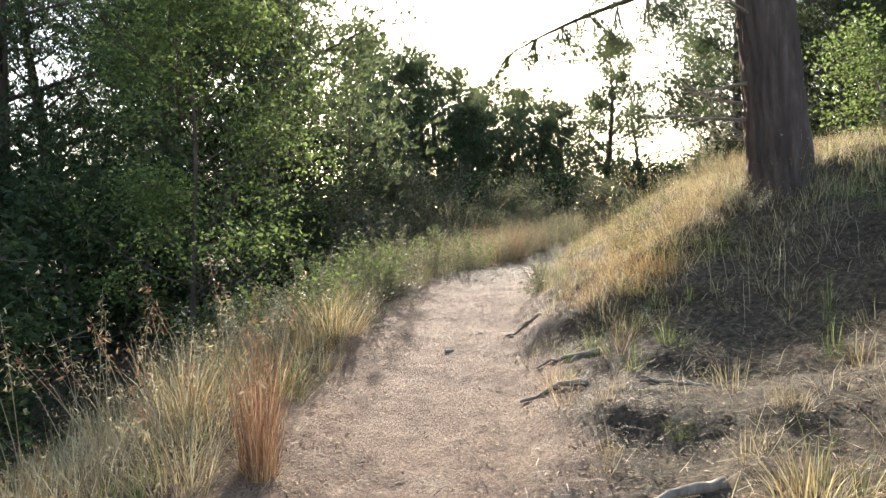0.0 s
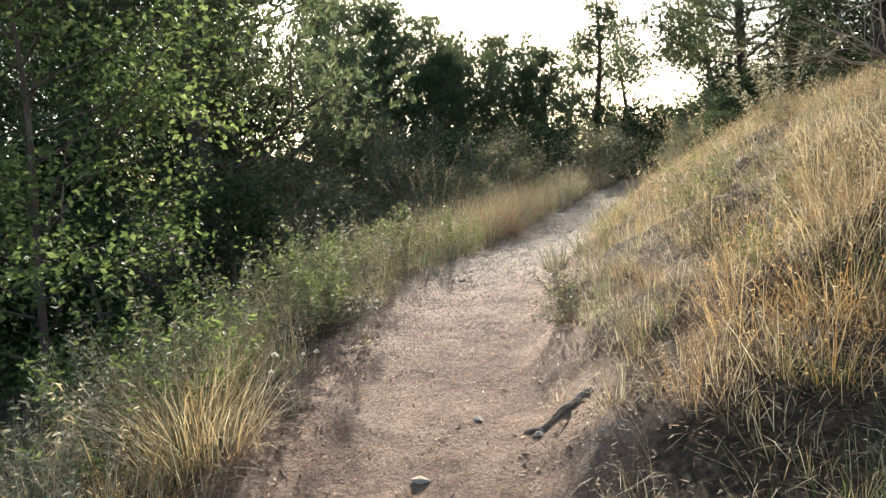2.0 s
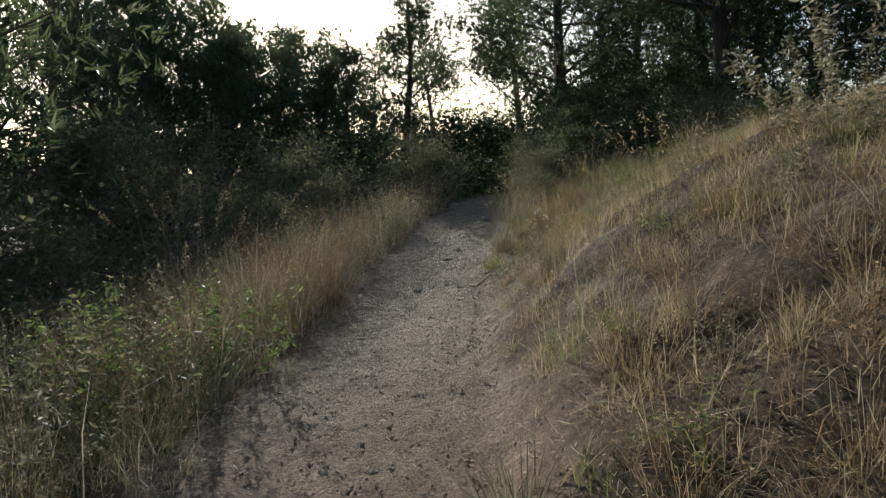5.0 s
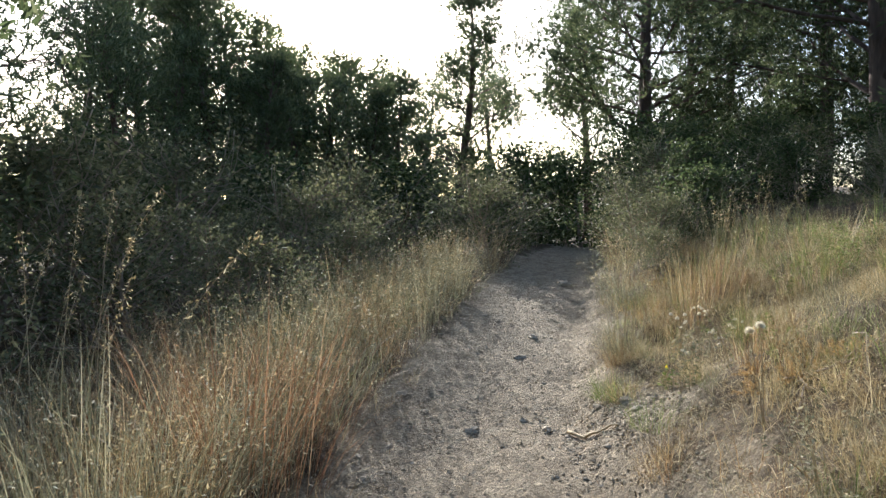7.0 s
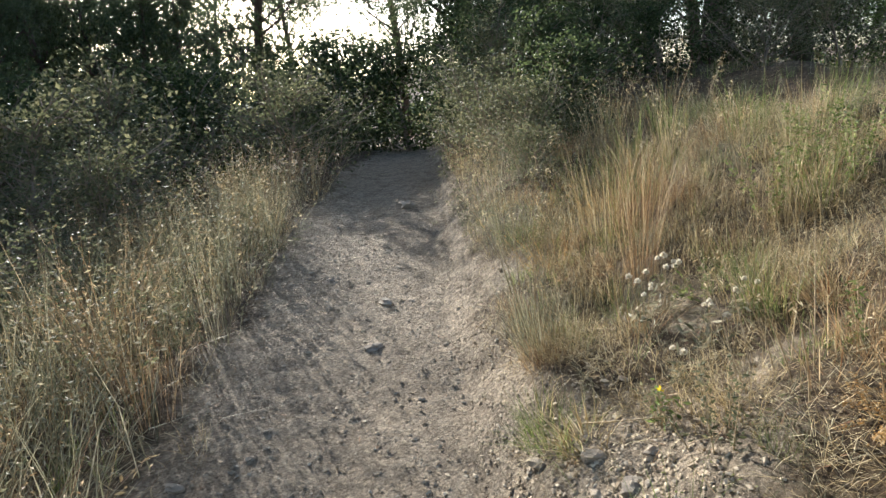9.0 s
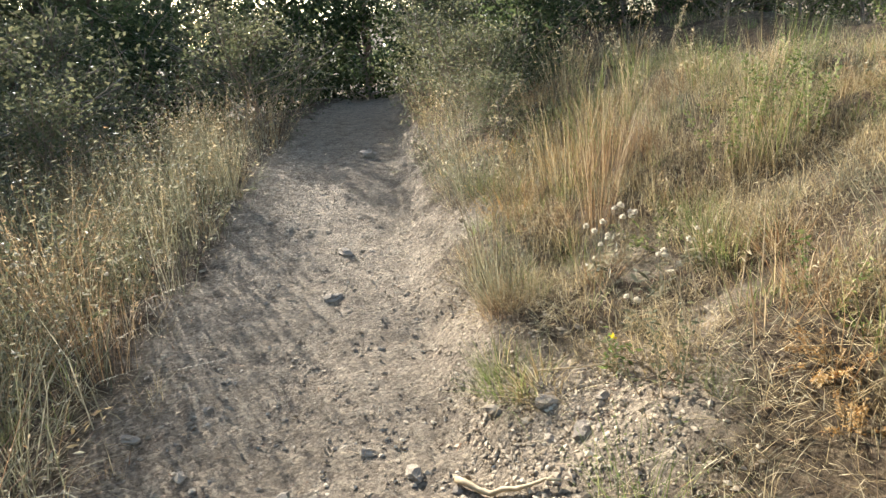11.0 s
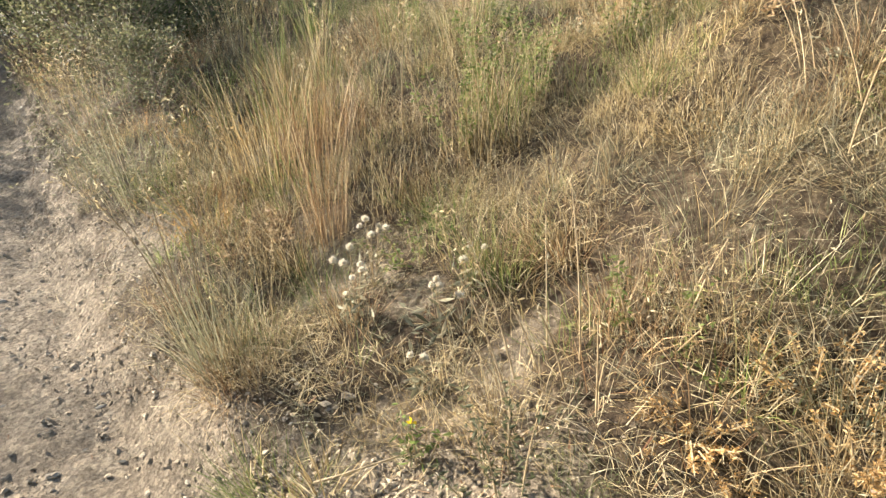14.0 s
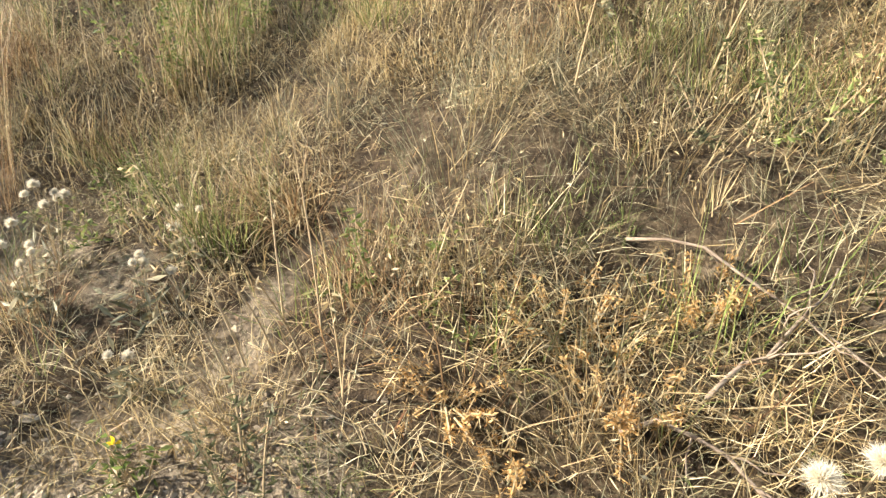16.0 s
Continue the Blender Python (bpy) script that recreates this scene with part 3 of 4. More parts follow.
# nearer to the trail, with finer needles
PINES += [tree_meshes(60 + i, 10.5, 0.2, (0.1, 0.2)[i], (3.4, 4.4)[i], 38, (8000, 11000)[i], "needle", 0.14, NEEDLE, size=0.42, thick=0.2) for i in range(2)]
BUSHES = [tree_meshes(40 + i, 2.2, 0.05, 0.04, (1.7, 1.5, 1.3)[i], (26, 24, 18)[i], (3600, 3800, 3400)[i], "leaf", (0.065, 0.09, 0.08)[i], (OLIVE, DARKLEAF, LEAF)[i], TWIG, 0.15, (0.15, 0.2, 0.2)[i], 6) for i in range(3)]

# slim ones for the skyline
PINES.append(tree_meshes(33, 10.2, 0.17, 0.1, 2.2, 40, 2500, "needle", 0.185, NEEDLE, lean=0.1, size=0.25, thick=0.17))
PINES.append(tree_meshes(36, 10.4, 0.17, 0.25, 2.5, 32, 2400, "needle", 0.185, NEEDLE, lean=0.1, size=0.25, thick=0.17))
# pines: place, size, which of the shapes
WOODS = [(12.2, 26.5, 1.2, 4), (11.4, 18.2, 1.0, 4), (6.8, 46, 1.22, 5), (4.4, 44, 1.12, 6), (2.4, 47, 1.25, 5), (0.4, 45, 1.4, 6), (-1.4, 43, 1.5, 5), (-3.4, 42, 1.6, 5), (3.4, 49, 1.3, 6), (5.8, 42, 1.0, 5), (1.4, 41, 1.15, 6), (14.2, 14.2, 1.1, 3), (15.2, 18.8, 1.0, 3), (8.8, 44, 1.15, 6), (5.6, 52, 1.35, 5), (1.4, 52, 1.6, 5), (-2.6, 50, 1.6, 5), (-5.5, 46, 1.65, 6), (-12, 26, 1.4, 2), (-11, 19, 1.3, 2), (-6.5, 21.5, 1.45, 2), (-5.0, 36, 1.4, 0), (12.5, 40, 1.15, 2), (15.5, 36, 1.3, 0),
         (-4.0, 14.8, 1.2, 3), (-5.4, 19, 1.4, 2), (-7.6, 18, 1.4, 0), (-8.5, 12.5, 1.1, 3), (-10, 24, 1.4, 0), (-6.2, 25, 1.35, 2), (17.5, 30, 1.3, 2), (19, 24, 1.2, 2), (17.5, 15.5, 1.3, 2), (14.8, 22.5, 1.0, 3),
         (-13, 17, 1.3, 2), (23, 34, 1.3, 2), (-14, 8, 1.2, 0), (12, 4, 1.2, 0), (-9.5, 4, 1.1, 2), (10, 47, 1.2, 2), (15.5, 29, 1.2, 2), (-2.5, 29, 0.9, 2), (4.8, 38, 0.95, 2), (1.0, 36, 0.82, 2), (-2.4, 35, 1.0, 2)]
FAR_PINE = tree_meshes(27, 10.6, 0.19, 0.3, 2.3, 34, 3600, "needle", 0.19, NEEDLE, lean=0.08, size=0.27, thick=0.16)
for x, y, sc, turn in ((7.9, 32.0, 1.0, 0), (5.0, 35, 0.72, 70), (1.6, 33, 0.8, 150), (3.2, 39, 0.95, 230), (-0.8, 37, 1.1, 300), (6.6, 38.5, 0.85, 20)):
    tree("pine_tree", FAR_PINE, scaled(put(x, y, 0, turn), sc), "slim pine with a bare trunk standing against the sky", group="pines of the wood")
for i, (x, y, s, k) in enumerate(WOODS):
    tree("pine_tree", PINES[k], scaled(put(x, y, 0, i * 77), s), ("dense dark pine at the edge of the wood", "open-crowned pine with a bare lower trunk", "bushy dark pine branching almost to the ground", "bushy dark pine in the hollow beside the trail", "broad pine with a bare trunk on the bank", "slim dark pine on the skyline", "slim open-crowned pine on the skyline")[k], group="pines of the wood")

# distant belt of woods that closes the view, too far off to count
k = 700
az = rng.uniform(radians(-62), radians(75), k)
rad_ = rng.uniform(50, 64, k)
cx, cy = -np.sin(az) * rad_, 10 + np.cos(az) * rad_
top = rng.uniform(2.5, 7.5, k) * np.where(az < radians(-30), 0.35, 1.0)
own = np.repeat(np.arange(k), 34)
h = rng.uniform(0, 1, len(own)) ** 0.8
wide = 1.5 * (1.05 - h)
pts = np.stack([cx[own] + rng.normal(0, 1, len(own)) * wide, cy[own] + rng.normal(0, 1, len(own)) * wide, land(cx, cy)[own] + h * top[own]], 1)
tagged(new("far_woods", mesh_np("far_woods", *leaves(pts, 0.75, 0.0, 0.7), NEEDLE)), "distant belt of dark pine woods", "woods", kind="stuff")

# the thick pine on the bank beside the trail
big = tree_meshes(3, 11.0, 0.265, 0.36, 4.2, 24, 6500, "needle", 0.17, NEEDLE, BARK, 0.0, 0.38, 48, 0.08)
old_pine = tree("old_pine", (furrowed_trunk(10.5, 0.218, 0.0), *big[1:]), put(2.78, 5.25) @ pose(0, 0, 0, -2, -3, 0), "thick old pine with deeply furrowed bark on the bank")

# its low limb hangs over the trail
droop = limb_path((-0.15, 0.05, 1.72), (-1, 0.3, 0.0), 2.0, 9, -0.03, 0.05, np.random.default_rng(5))
hang, tips = [tube(droop, np.linspace(0.035, 0.008, 9), 7, 0.1, 5)], []
for i in range(34):
    p = limb_path(droop[2 + i % 7], rng.normal(0, 0.5, 3) + [-0.15, 0.1, -0.8], rng.uniform(0.3, 0.6), 6, -0.12, 0.15, np.random.default_rng(70 + i))
    hang.append(tube(p, np.linspace(0.008, 0.003, 6), 4, 0.1, i))
    tips += list(p[1:])
tips = np.repeat(np.array(tips), 6, 0)
limb = part("hanging_limb", mesh_of("hanging_limb", *joined(hang), BARK, True), old_pine, "low drooping limb")
part("needle_spray", mesh_np("needle_spray", *needles(tips + rng.normal(0, 0.05, tips.shape), rng.normal(0, 0.5, tips.shape) - [0, 0, 0.5], 0.1, 0.0055, 9), NEEDLE), limb)

# short dead limbs low on the trunk
for i, (z, az, ln) in enumerate([(0.62, 2.75, 0.7), (0.78, 3.3, 0.55), (0.5, 3.0, 0.9), (1.3, 3.5, 0.5)]):
    own_ = np.random.default_rng(90 + i)
    path = limb_path((0.15 * math.cos(az), 0.15 * math.sin(az), z), (math.cos(az), math.sin(az), 0.25), ln, 7, -0.02, 0.16, own_)
    stub = [tube(path, np.linspace(0.018, 0.005, 7), 6, 0.12, i)]
    for j in range(5):
        stub.append(tube(limb_path(path[2 + j % 4], path[-1] - path[0] + own_.normal(0, 0.45, 3) * ln, ln * own_.uniform(0.25, 0.5), 5, 0.0, 0.25, own_), np.linspace(0.006, 0.002, 5), 4, 0.1, j))
    part("dead_limb", mesh_of("dead_limb", *joined(stub), TWIG, True), old_pine, "leafless dead limb")

# leafy young tree in the hollow beside the trail
leafy = tree_meshes(11, 5.8, 0.04, 0.08, 2.1, 44, 19000, "leaf", 0.062, LEAF, BARK, 0.08, 0.17, 8)
tree("leafy_tree", leafy, put(-3.2, 7.9), "leafy young tree with bright green backlit leaves")

# shrubs: place, size, which of three shapes
SHRUBS = [(-0.9, 14.6, 0.7, 0), (-0.2, 17.5, 0.9, 0), (1.6, 20, 1.0, 0), (-3.0, 12.5, 1.0, 1), (-2.0, 18.5, 1.4, 0), (0.0, 22, 1.5, 0), (3.4, 22.5, 1.2, 0), (5.2, 25.5, 1.4, 1),
          (6.5, 18.0, 0.55, 0), (7.3, 18.9, 0.8, 0), (8.3, 20.4, 1.0, 1), (9.6, 21.3, 1.0, 1), (7.6, 24.5, 1.3, 1), (10.5, 23, 1.2, 1), (2.0, 27, 1.6, 1), (-1.5, 24, 1.6, 1), (-5.5, 9.5, 1.3, 1), (-5.0, 6.2, 1.2, 1), (-4.0, 4.6, 0.8, 1), (-7, 3, 1.1, 1),
          (-5.0, 20, 1.6, 1), (10.2, 17.0, 0.7, 1), (11.8, 20.5, 0.9, 1), (13, 24, 1.1, 0), (5.6, 29, 1.7, 0), (3.0, 32, 1.8, 0), (9.6, 30, 1.5, 1), (-1, 31, 1.8, 0), (14.5, 28, 1.4, 1), (4.9, 20.6, 0.8, 0), (12.5, 15.0, 0.8, 0), (4.4, 6.3, 0.55, 2),
          (6.0, 22.6, 1.0, 0), (8.6, 23.3, 1.1, 1), (-3.8, 10.4, 0.9, 1), (-8, 9, 1.5, 1), (-9.5, 7, 1.5, 1), (-11, 11, 1.7, 1), (-7.2, 6.2, 1.3, 1), (-6.8, 13.5, 1.4, 1), (-12, 14, 1.8, 1), (-7.8, 10.8, 1.6, 1), (-10, 9, 1.7, 1), (-3.4, 14.2, 1.3, 0), (-5.8, 12.0, 1.5, 1), (9.5, 14.6, 0.45, 2), (10.6, 15.6, 0.6, 1), (-2.2, 15.8, 1.2, 0), (-1.0, 19.5, 1.3, 0),
          (5.9, 16.9, 0.48, 0), (6.5, 17.5, 0.5, 0), (5.6, 15.9, 0.38, 0), (6.4, 16.3, 0.5, 1), (7.2, 17.2, 0.6, 1), (5.3, 15.3, 0.26, 0), (7.0, 18.5, 0.5, 0), (1.0, 16.6, 0.6, 0), (2.2, 18.3, 0.6, 0), (0.6, 18.9, 0.8, 0), (3.0, 20.2, 0.7, 0),
          (9.0, 17.5, 0.5, 0), (8.3, 16.6, 0.45, 1), (9.4, 16.2, 0.5, 0), (10.4, 16.6, 0.6, 1), (8.0, 15.2, 0.4, 0), (9.2, 18.6, 0.7, 1), (11.2, 18.9, 0.7, 0), (8.9, 14.9, 0.4, 0)]
for i, (x, y, s, k) in enumerate(SHRUBS):
    tree("shrub", BUSHES[k], scaled(put(x, y, 0, i * 53), s), ("grey-green twiggy shrub beside the trail", "dense dark evergreen shrub among the pines", "low bright green shrub on the bank")[k], "shrub", "shrubs along the trail")


# ---- plants that stand out one by one ----
def tuft_mesh(n, h, w, spread, radius, mat, curl=0.6, segs=3):
    az = rng.uniform(0, 2 * np.pi, n)
    rr = radius * np.sqrt(rng.uniform(size=n))
    base = np.stack([rr * np.cos(az), rr * np.sin(az), np.full(n, -0.03)], 1)
    return mesh_np("grass_tuft", *blades(base, rng.uniform(*h, n), rng.uniform(*w, n), az + rng.normal(0, 0.4, n), np.abs(rng.normal(spread, spread * 0.5, n)) * (0.3 + 0.8 * rr / radius), rng.normal(curl, 0.35, n), segs), mat)


def tuft(x, y, label, *shape, group="tufts of tall grass"):
    n, h, w, spread, radius, mat = shape[:6]
    ob = thing("grass_tuft", put(x, y, 0, 0, rng.normal(0, 4), rng.normal(0, 4)), label, "grass tuft", group)
    part("blade_fan", tuft_mesh(*shape), ob)["kind"] = "stuff"
    part("dead_skirt", tuft_mesh(n // 2, (h[0] * 0.35, h[1] * 0.5), (w[0] * 0.8, w[1] * 0.8), 1.0, radius * 1.3, RUSSET if mat is STRAW else STRAW, 0.9), ob, "withered straw skirt")
    return ob


tuft(-0.9, 2.97, "stiff russet-brown dry grass tuft at the trail edge", 260, (0.4, 0.85), (0.002, 0.004), 0.12, 0.085, REDGRASS, 0.2)
tuft(-1.5, 3.6, "pale dry grass tuft with arching blades", 143, (0.35, 0.7), (0.0041, 0.0075), 0.3, 0.16, STRAW)
tuft(-0.98, 5.4, "straw-coloured grass tuft bent over the trail edge", 385, (0.3, 0.55), (0.0027, 0.0060), 0.6, 0.28, STRAW, 0.9)
tuft(-1.15, 6.1, "straw-coloured grass tuft bent over the trail edge", 330, (0.3, 0.55), (0.0027, 0.0060), 0.6, 0.28, STRAW, 0.9)
tuft(-1.6, 4.9, "yellow-green grass tuft in the verge", 143, (0.2, 0.4), (0.0041, 0.0075), 0.4, 0.14, GREEN)
tuft(1.28, 8.3, "grey-green grass tuft at the trail edge", 132, (0.15, 0.32), (0.0041, 0.0075), 0.45, 0.12, SAGE)
tuft(1.15, 2.0, "yellowish grass tuft under the old pine", 143, (0.12, 0.28), (0.0027, 0.0060), 0.5, 0.12, STRAW)
tuft(1.2, 12.7, "big clump of tall thin russet grass stems", 300, (0.6, 1.15), (0.002, 0.0048), 0.38, 0.4, REDGRASS, 0.7)
tuft(0.7, 12.1, "big clump of tall thin grey-green grass stems", 300, (0.6, 1.2), (0.002, 0.0048), 0.38, 0.4, SAGE, 0.7)
tuft(1.5, 13.9, "clump of tall half-dry grass stems", 300, (0.5, 0.9), (0.002, 0.0048), 0.38, 0.4, SAGE, 0.7)
tuft(0.9, 13.7, "clump of tall thin russet grass stems", 300, (0.5, 1.0), (0.002, 0.0048), 0.38, 0.4, RUSSET, 0.7)
tuft(4.33, 13.52, "tall upright russet grass tuft on the bank", 120, (0.2, 0.75), (0.0013, 0.0024), 0.12, 0.08, RUSSET, 0.4)
tuft(4.65, 14.05, "tall straw-coloured grass tuft on the bank", 150, (0.3, 0.75), (0.0018, 0.0035), 0.18, 0.18, STRAW, 0.4)
tuft(4.8, 13.9, "tall russet grass tuft on the bank", 150, (0.3, 0.7), (0.0018, 0.0035), 0.2, 0.18, RUSSET, 0.4)
tuft(3.74, 13.58, "fan-shaped green and straw grass tuft by the trail", 190, (0.2, 0.48), (0.0018, 0.0035), 0.32, 0.1, SAGE, 0.3)
tuft(3.68, 13.45, "reddish withered tussock by the trail", 260, (0.08, 0.22), (0.0014, 0.0028), 0.7, 0.12, RUSSET)
tuft(3.4, 13.08, "low bushy green tussock on the stony shoulder", 380, (0.08, 0.25), (0.0012, 0.0024), 0.7, 0.14, GREEN, 0.5)
tuft(3.42, 12.95, "low dry tussock on the stony shoulder", 143, (0.08, 0.2), (0.0027, 0.0053), 0.7, 0.1, STRAW)
tuft(4.12, 12.72, "fresh bright green grass tuft on the bank", 200, (0.08, 0.26), (0.0016, 0.003), 0.35, 0.11, GREEN, 0.4)
tuft(4.2, 12.55, "small reddish withered tussock on the bank", 187, (0.08, 0.2), (0.0027, 0.0053), 0.8, 0.12, RUSSET)
tuft(4.25, 11.3, "green grass tuft among straw on the bank", 90, (0.1, 0.28), (0.0016, 0.003), 0.45, 0.16, GREEN, 0.6)
for i in range(26):
    x, y = 3.6 + 3.2 * rng.uniform(), 9.5 + 6.5 * rng.uniform()
    if x - path_x(y) > 1.3:
        k = i % 3
        tuft(x, y, ("dry straw-coloured grass tuft on the bank", "half-green grass tuft on the bank", "russet withered grass tuft on the bank")[k], 80, (0.1, 0.3), (0.0016, 0.003), 0.45, 0.08, (STRAW, GREEN, RUSSET)[k], group="grass tufts on the bank")


def bushlet(n, h, w, spread, radius, mat, bits, bit, curl=0.5):
    """A fine-stemmed little plant: a fan of thin stems with small leaves along them."""
    fan = tuft_mesh(n, h, w, spread, radius, mat, curl, 3)
    co = np.empty(len(fan.vertices) * 3, np.float32)
    fan.vertices.foreach_get("co", co)
    stems = co.reshape(n, 7, 3)
    k, u = rng.integers(0, n, bits), rng.uniform(0.25, 1.0, bits) * 3
    mid = np.concatenate([(stems[:, 0:6:2] + stems[:, 1:6:2]) / 2, stems[:, 6:7]], 1)
    i = np.minimum(u.astype(int), 2)
    c = mid[k, i] + (mid[k, i + 1] - mid[k, i]) * (u - i)[:, None] + rng.normal(0, bit * 0.5, (bits, 3))
    return fan, mesh_np("foliage", *leaves(c, bit, 0.0, 0.3), mat)


# low ones for the banks, taller ones for the weedy side of the trail
LOW = [bushlet(110, (0.08, 0.30), (0.0012, 0.0024), 0.5, 0.11, m, 150, 0.014, 0.6) for m in (STRAW, SAGE, RUSSET, STRAW, GREEN, ORANGE)]
TALL = [bushlet(70, (0.45, 1.0), (0.0018, 0.0034), 0.26, 0.2, m, 420, b, 0.5) for m, b in ((SAGE, 0.03), (STRAW, 0.024), (RUSSET, 0.022), (OLIVE, 0.034))]
LOW_WORDS = ("fine straw-coloured grass tussock on the bank", "grey-green fine-stemmed tussock on the bank", "russet withered tussock on the bank", "pale dry tussock on the bank", "yellow-green leafy tussock on the bank", "orange-brown withered tussock on the bank")
TALL_WORDS = ("tall grey-green weed in the dense verge", "tall dried weed with straw-coloured stems in the verge", "tall russet weed gone to seed in the verge", "tall olive leafy weed in the verge")


def sow(count, y0, y1, d0, d1, kinds, size, meshes, words, name, category, group, keep=lambda x, y: 1.0):
    for i in range(count):
        y = y0 + (y1 - y0) * (i + rng.uniform()) / count
        d, k = rng.uniform(d0, d1), kinds[rng.integers(0, len(kinds))]
        x = float(path_x(y)) + d
        turn, s = rng.uniform(0, 360), rng.uniform(*size)
        if rng.uniform() > keep(x, y):
            continue
        ob = thing(name, scaled(put(x, y, 0, turn, rng.normal(0, 6), rng.normal(0, 6)), s), words[k], category, group)
        part("blade_fan", meshes[k][0], ob)["kind"] = "stuff"
        part("foliage", meshes[k][1], ob)["kind"] = "stuff"


bank = lambda x, y: float((1 - scuffed(x, y)) * (1 - 0.85 * patches(x, y)))
BANK = (LOW, LOW_WORDS, "tussock", "grass tuft", "tussocks on the bank")
VERGE = (TALL, TALL_WORDS, "weed", "weed", "weeds of the verge")
sow(62, 4.6, 10.8, 0.95, 3.4, (0, 2, 2, 3, 4, 1), (0.7, 1.5), *BANK)
sow(20, 4.5, 6.3, 1.3, 2.4, (0, 3, 5, 0), (0.9, 1.6), *BANK)
sow(150, 10.8, 15.6, 0.9, 3.3, (0, 1, 1, 3, 3, 2, 4), (0.5, 1.1), *BANK, bank)
sow(22, 13.6, 16.2, 1.0, 3.2, (0, 5, 2, 4, 1), (0.9, 1.5), *BANK, bank)
sow(18, 1.2, 4.6, 0.75, 2.8, (0, 3, 4, 1), (0.35, 0.8), *BANK)
sow(44, 1.2, 6.6, -2.3, -0.7, (0, 3, 3, 5, 0), (1.0, 1.8), *BANK)
sow(18, 2.2, 11.0, -1.5, -0.75, (0, 1, 3, 4, 2), (0.7, 1.5), *BANK)
sow(26, 3.6, 11.0, -2.6, -1.1, (0, 1, 3), (0.5, 0.8), *VERGE)
sow(110, 10.8, 19.5, -3.6, -0.95, (0, 1, 2, 0, 3), (0.65, 1.15), *VERGE)
sow(30, 10.6, 13.6, -1.9, -0.95, (1, 2, 2, 0), (0.6, 0.95), *VERGE)
sow(24, 14.6, 18.5, 1.0, 2.6, (0, 1, 3), (0.5, 0.9), *VERGE)


def bent_stem(x, y, z, az, height, lean, curl, n=8):
    p, out, a = np.array([x, y, z], float), [], lean
    for _ in range(n):
        out.append(p.copy())
        p = p + height / (n - 1) * np.array([math.sin(a) * math.cos(az), math.sin(a) * math.sin(az), math.cos(a)])
        a += curl / n
    return np.array(out)


def spikelets(path, count, size, start, droop):
    """Hanging grass seeds along the upper part of a stem."""
    t = rng.uniform(start, 1, count) * (len(path) - 1)
    i = np.minimum(t.astype(int), len(path) - 2)
    c = path[i] + (path[i + 1] - path[i]) * (t - i)[:, None] + rng.normal(0, size * 0.5, (count, 3))
    return leaves(c, size, droop, 0.22)


def oat(x, y, stems, height, label, lean=0.15, curl=0.9, size=0.03, count=26, radius=0.1, mat=None):
    """Seeding grass: thin stems with nodding heads."""
    ob = thing("seeding_grass", put(x, y), label, "grass", "seeding grass")
    for _ in range(stems):
        r, a = radius * math.sqrt(rng.uniform()), rng.uniform(0, 6.28)
        path = bent_stem(r * math.cos(a), r * math.sin(a), -0.03, a + rng.normal(0, 0.6), height * rng.uniform(0.7, 1.1), abs(rng.normal(lean, 0.1)), rng.uniform(0.3, 1.0) * curl)
        st = part("stem", mesh_of("stem", *tube(path, np.linspace(0.0028, 0.0011, len(path)), 4), STALK), ob)
        part("seed_head", mesh_np("seed_head", *spikelets(path, count, size * 0.8, 0.72, 0.6), mat or STRAW), st)
    return ob


oat(3.92, 13.88, 7, 0.8, "tall wild oats with nodding pale seed heads", 0.12, 0.9)
oat(3.66, 13.3, 2, 0.55, "two thin pale seeding grass stalks by the trail", 0.1, 0.4, 0.015, 40, 0.06)
oat(4.7, 15.0, 6, 0.75, "tall wild oats with nodding pale seed heads", 0.12, 0.9)
oat(0.3, 12.7, 7, 1.7, "very tall feathery grass with drooping plumes", 0.1, 0.9, 0.03, 60, 0.22, STRAW)
oat(0.1, 13.3, 7, 1.75, "very tall feathery grass with drooping plumes", 0.12, 0.9, 0.03, 60, 0.3, STRAW)
oat(-1.5, 3.2, 9, 0.75, "dry seeding grass with bristly brown heads", 0.2, 0.5, 0.03, 26, 0.35, STRAW)
oat(-2.0, 3.9, 9, 0.85, "dry seeding grass with bristly brown heads", 0.25, 0.6, 0.03, 26, 0.4, STRAW)
oat(-1.75, 2.6, 7, 0.7, "dry seeding grass with bristly brown heads", 0.25, 0.6, 0.03, 26, 0.35, STRAW)
oat(-1.15, 2.75, 8, 0.85, "dry seeding grass with bristly brown heads", 0.25, 0.5, 0.04, 34, 0.3, REDGRASS)
oat(-1.35, 3.7, 8, 0.9, "dry seeding grass with bristly brown heads", 0.2, 0.6, 0.04, 34, 0.3, REDGRASS)
oat(-1.9, 3.3, 9, 0.95, "dry seeding grass with bristly brown heads", 0.3, 0.6, 0.04, 34, 0.4, STRAW)
oat(-1.2, 4.4, 7, 0.7, "dry seeding grass with bristly brown heads", 0.2, 0.6, 0.035, 30, 0.25, STRAW)
oat(1.9, 4.1, 5, 0.45, "thin green seeding grass under the old pine", 0.15, 0.4, 0.02, 20, 0.3, GREEN)
oat(2.25, 7.1, 9, 0.4, "short oat grass with white seed heads on the bank", 0.3, 0.9, 0.035, 18, 0.35)
oat(2.8, 8.9, 8, 0.5, "pale seeding grass on the bank", 0.2, 0.7, 0.03, 20, 0.25)
oat(3.1, 9.85, 9, 0.7, "tall pale seeding grass on the bank", 0.15, 0.6, 0.035, 28, 0.22)
oat(3.7, 12.3, 8, 0.45, "pale seeding grass on the bank", 0.2, 0.7, 0.025, 18, 0.25)
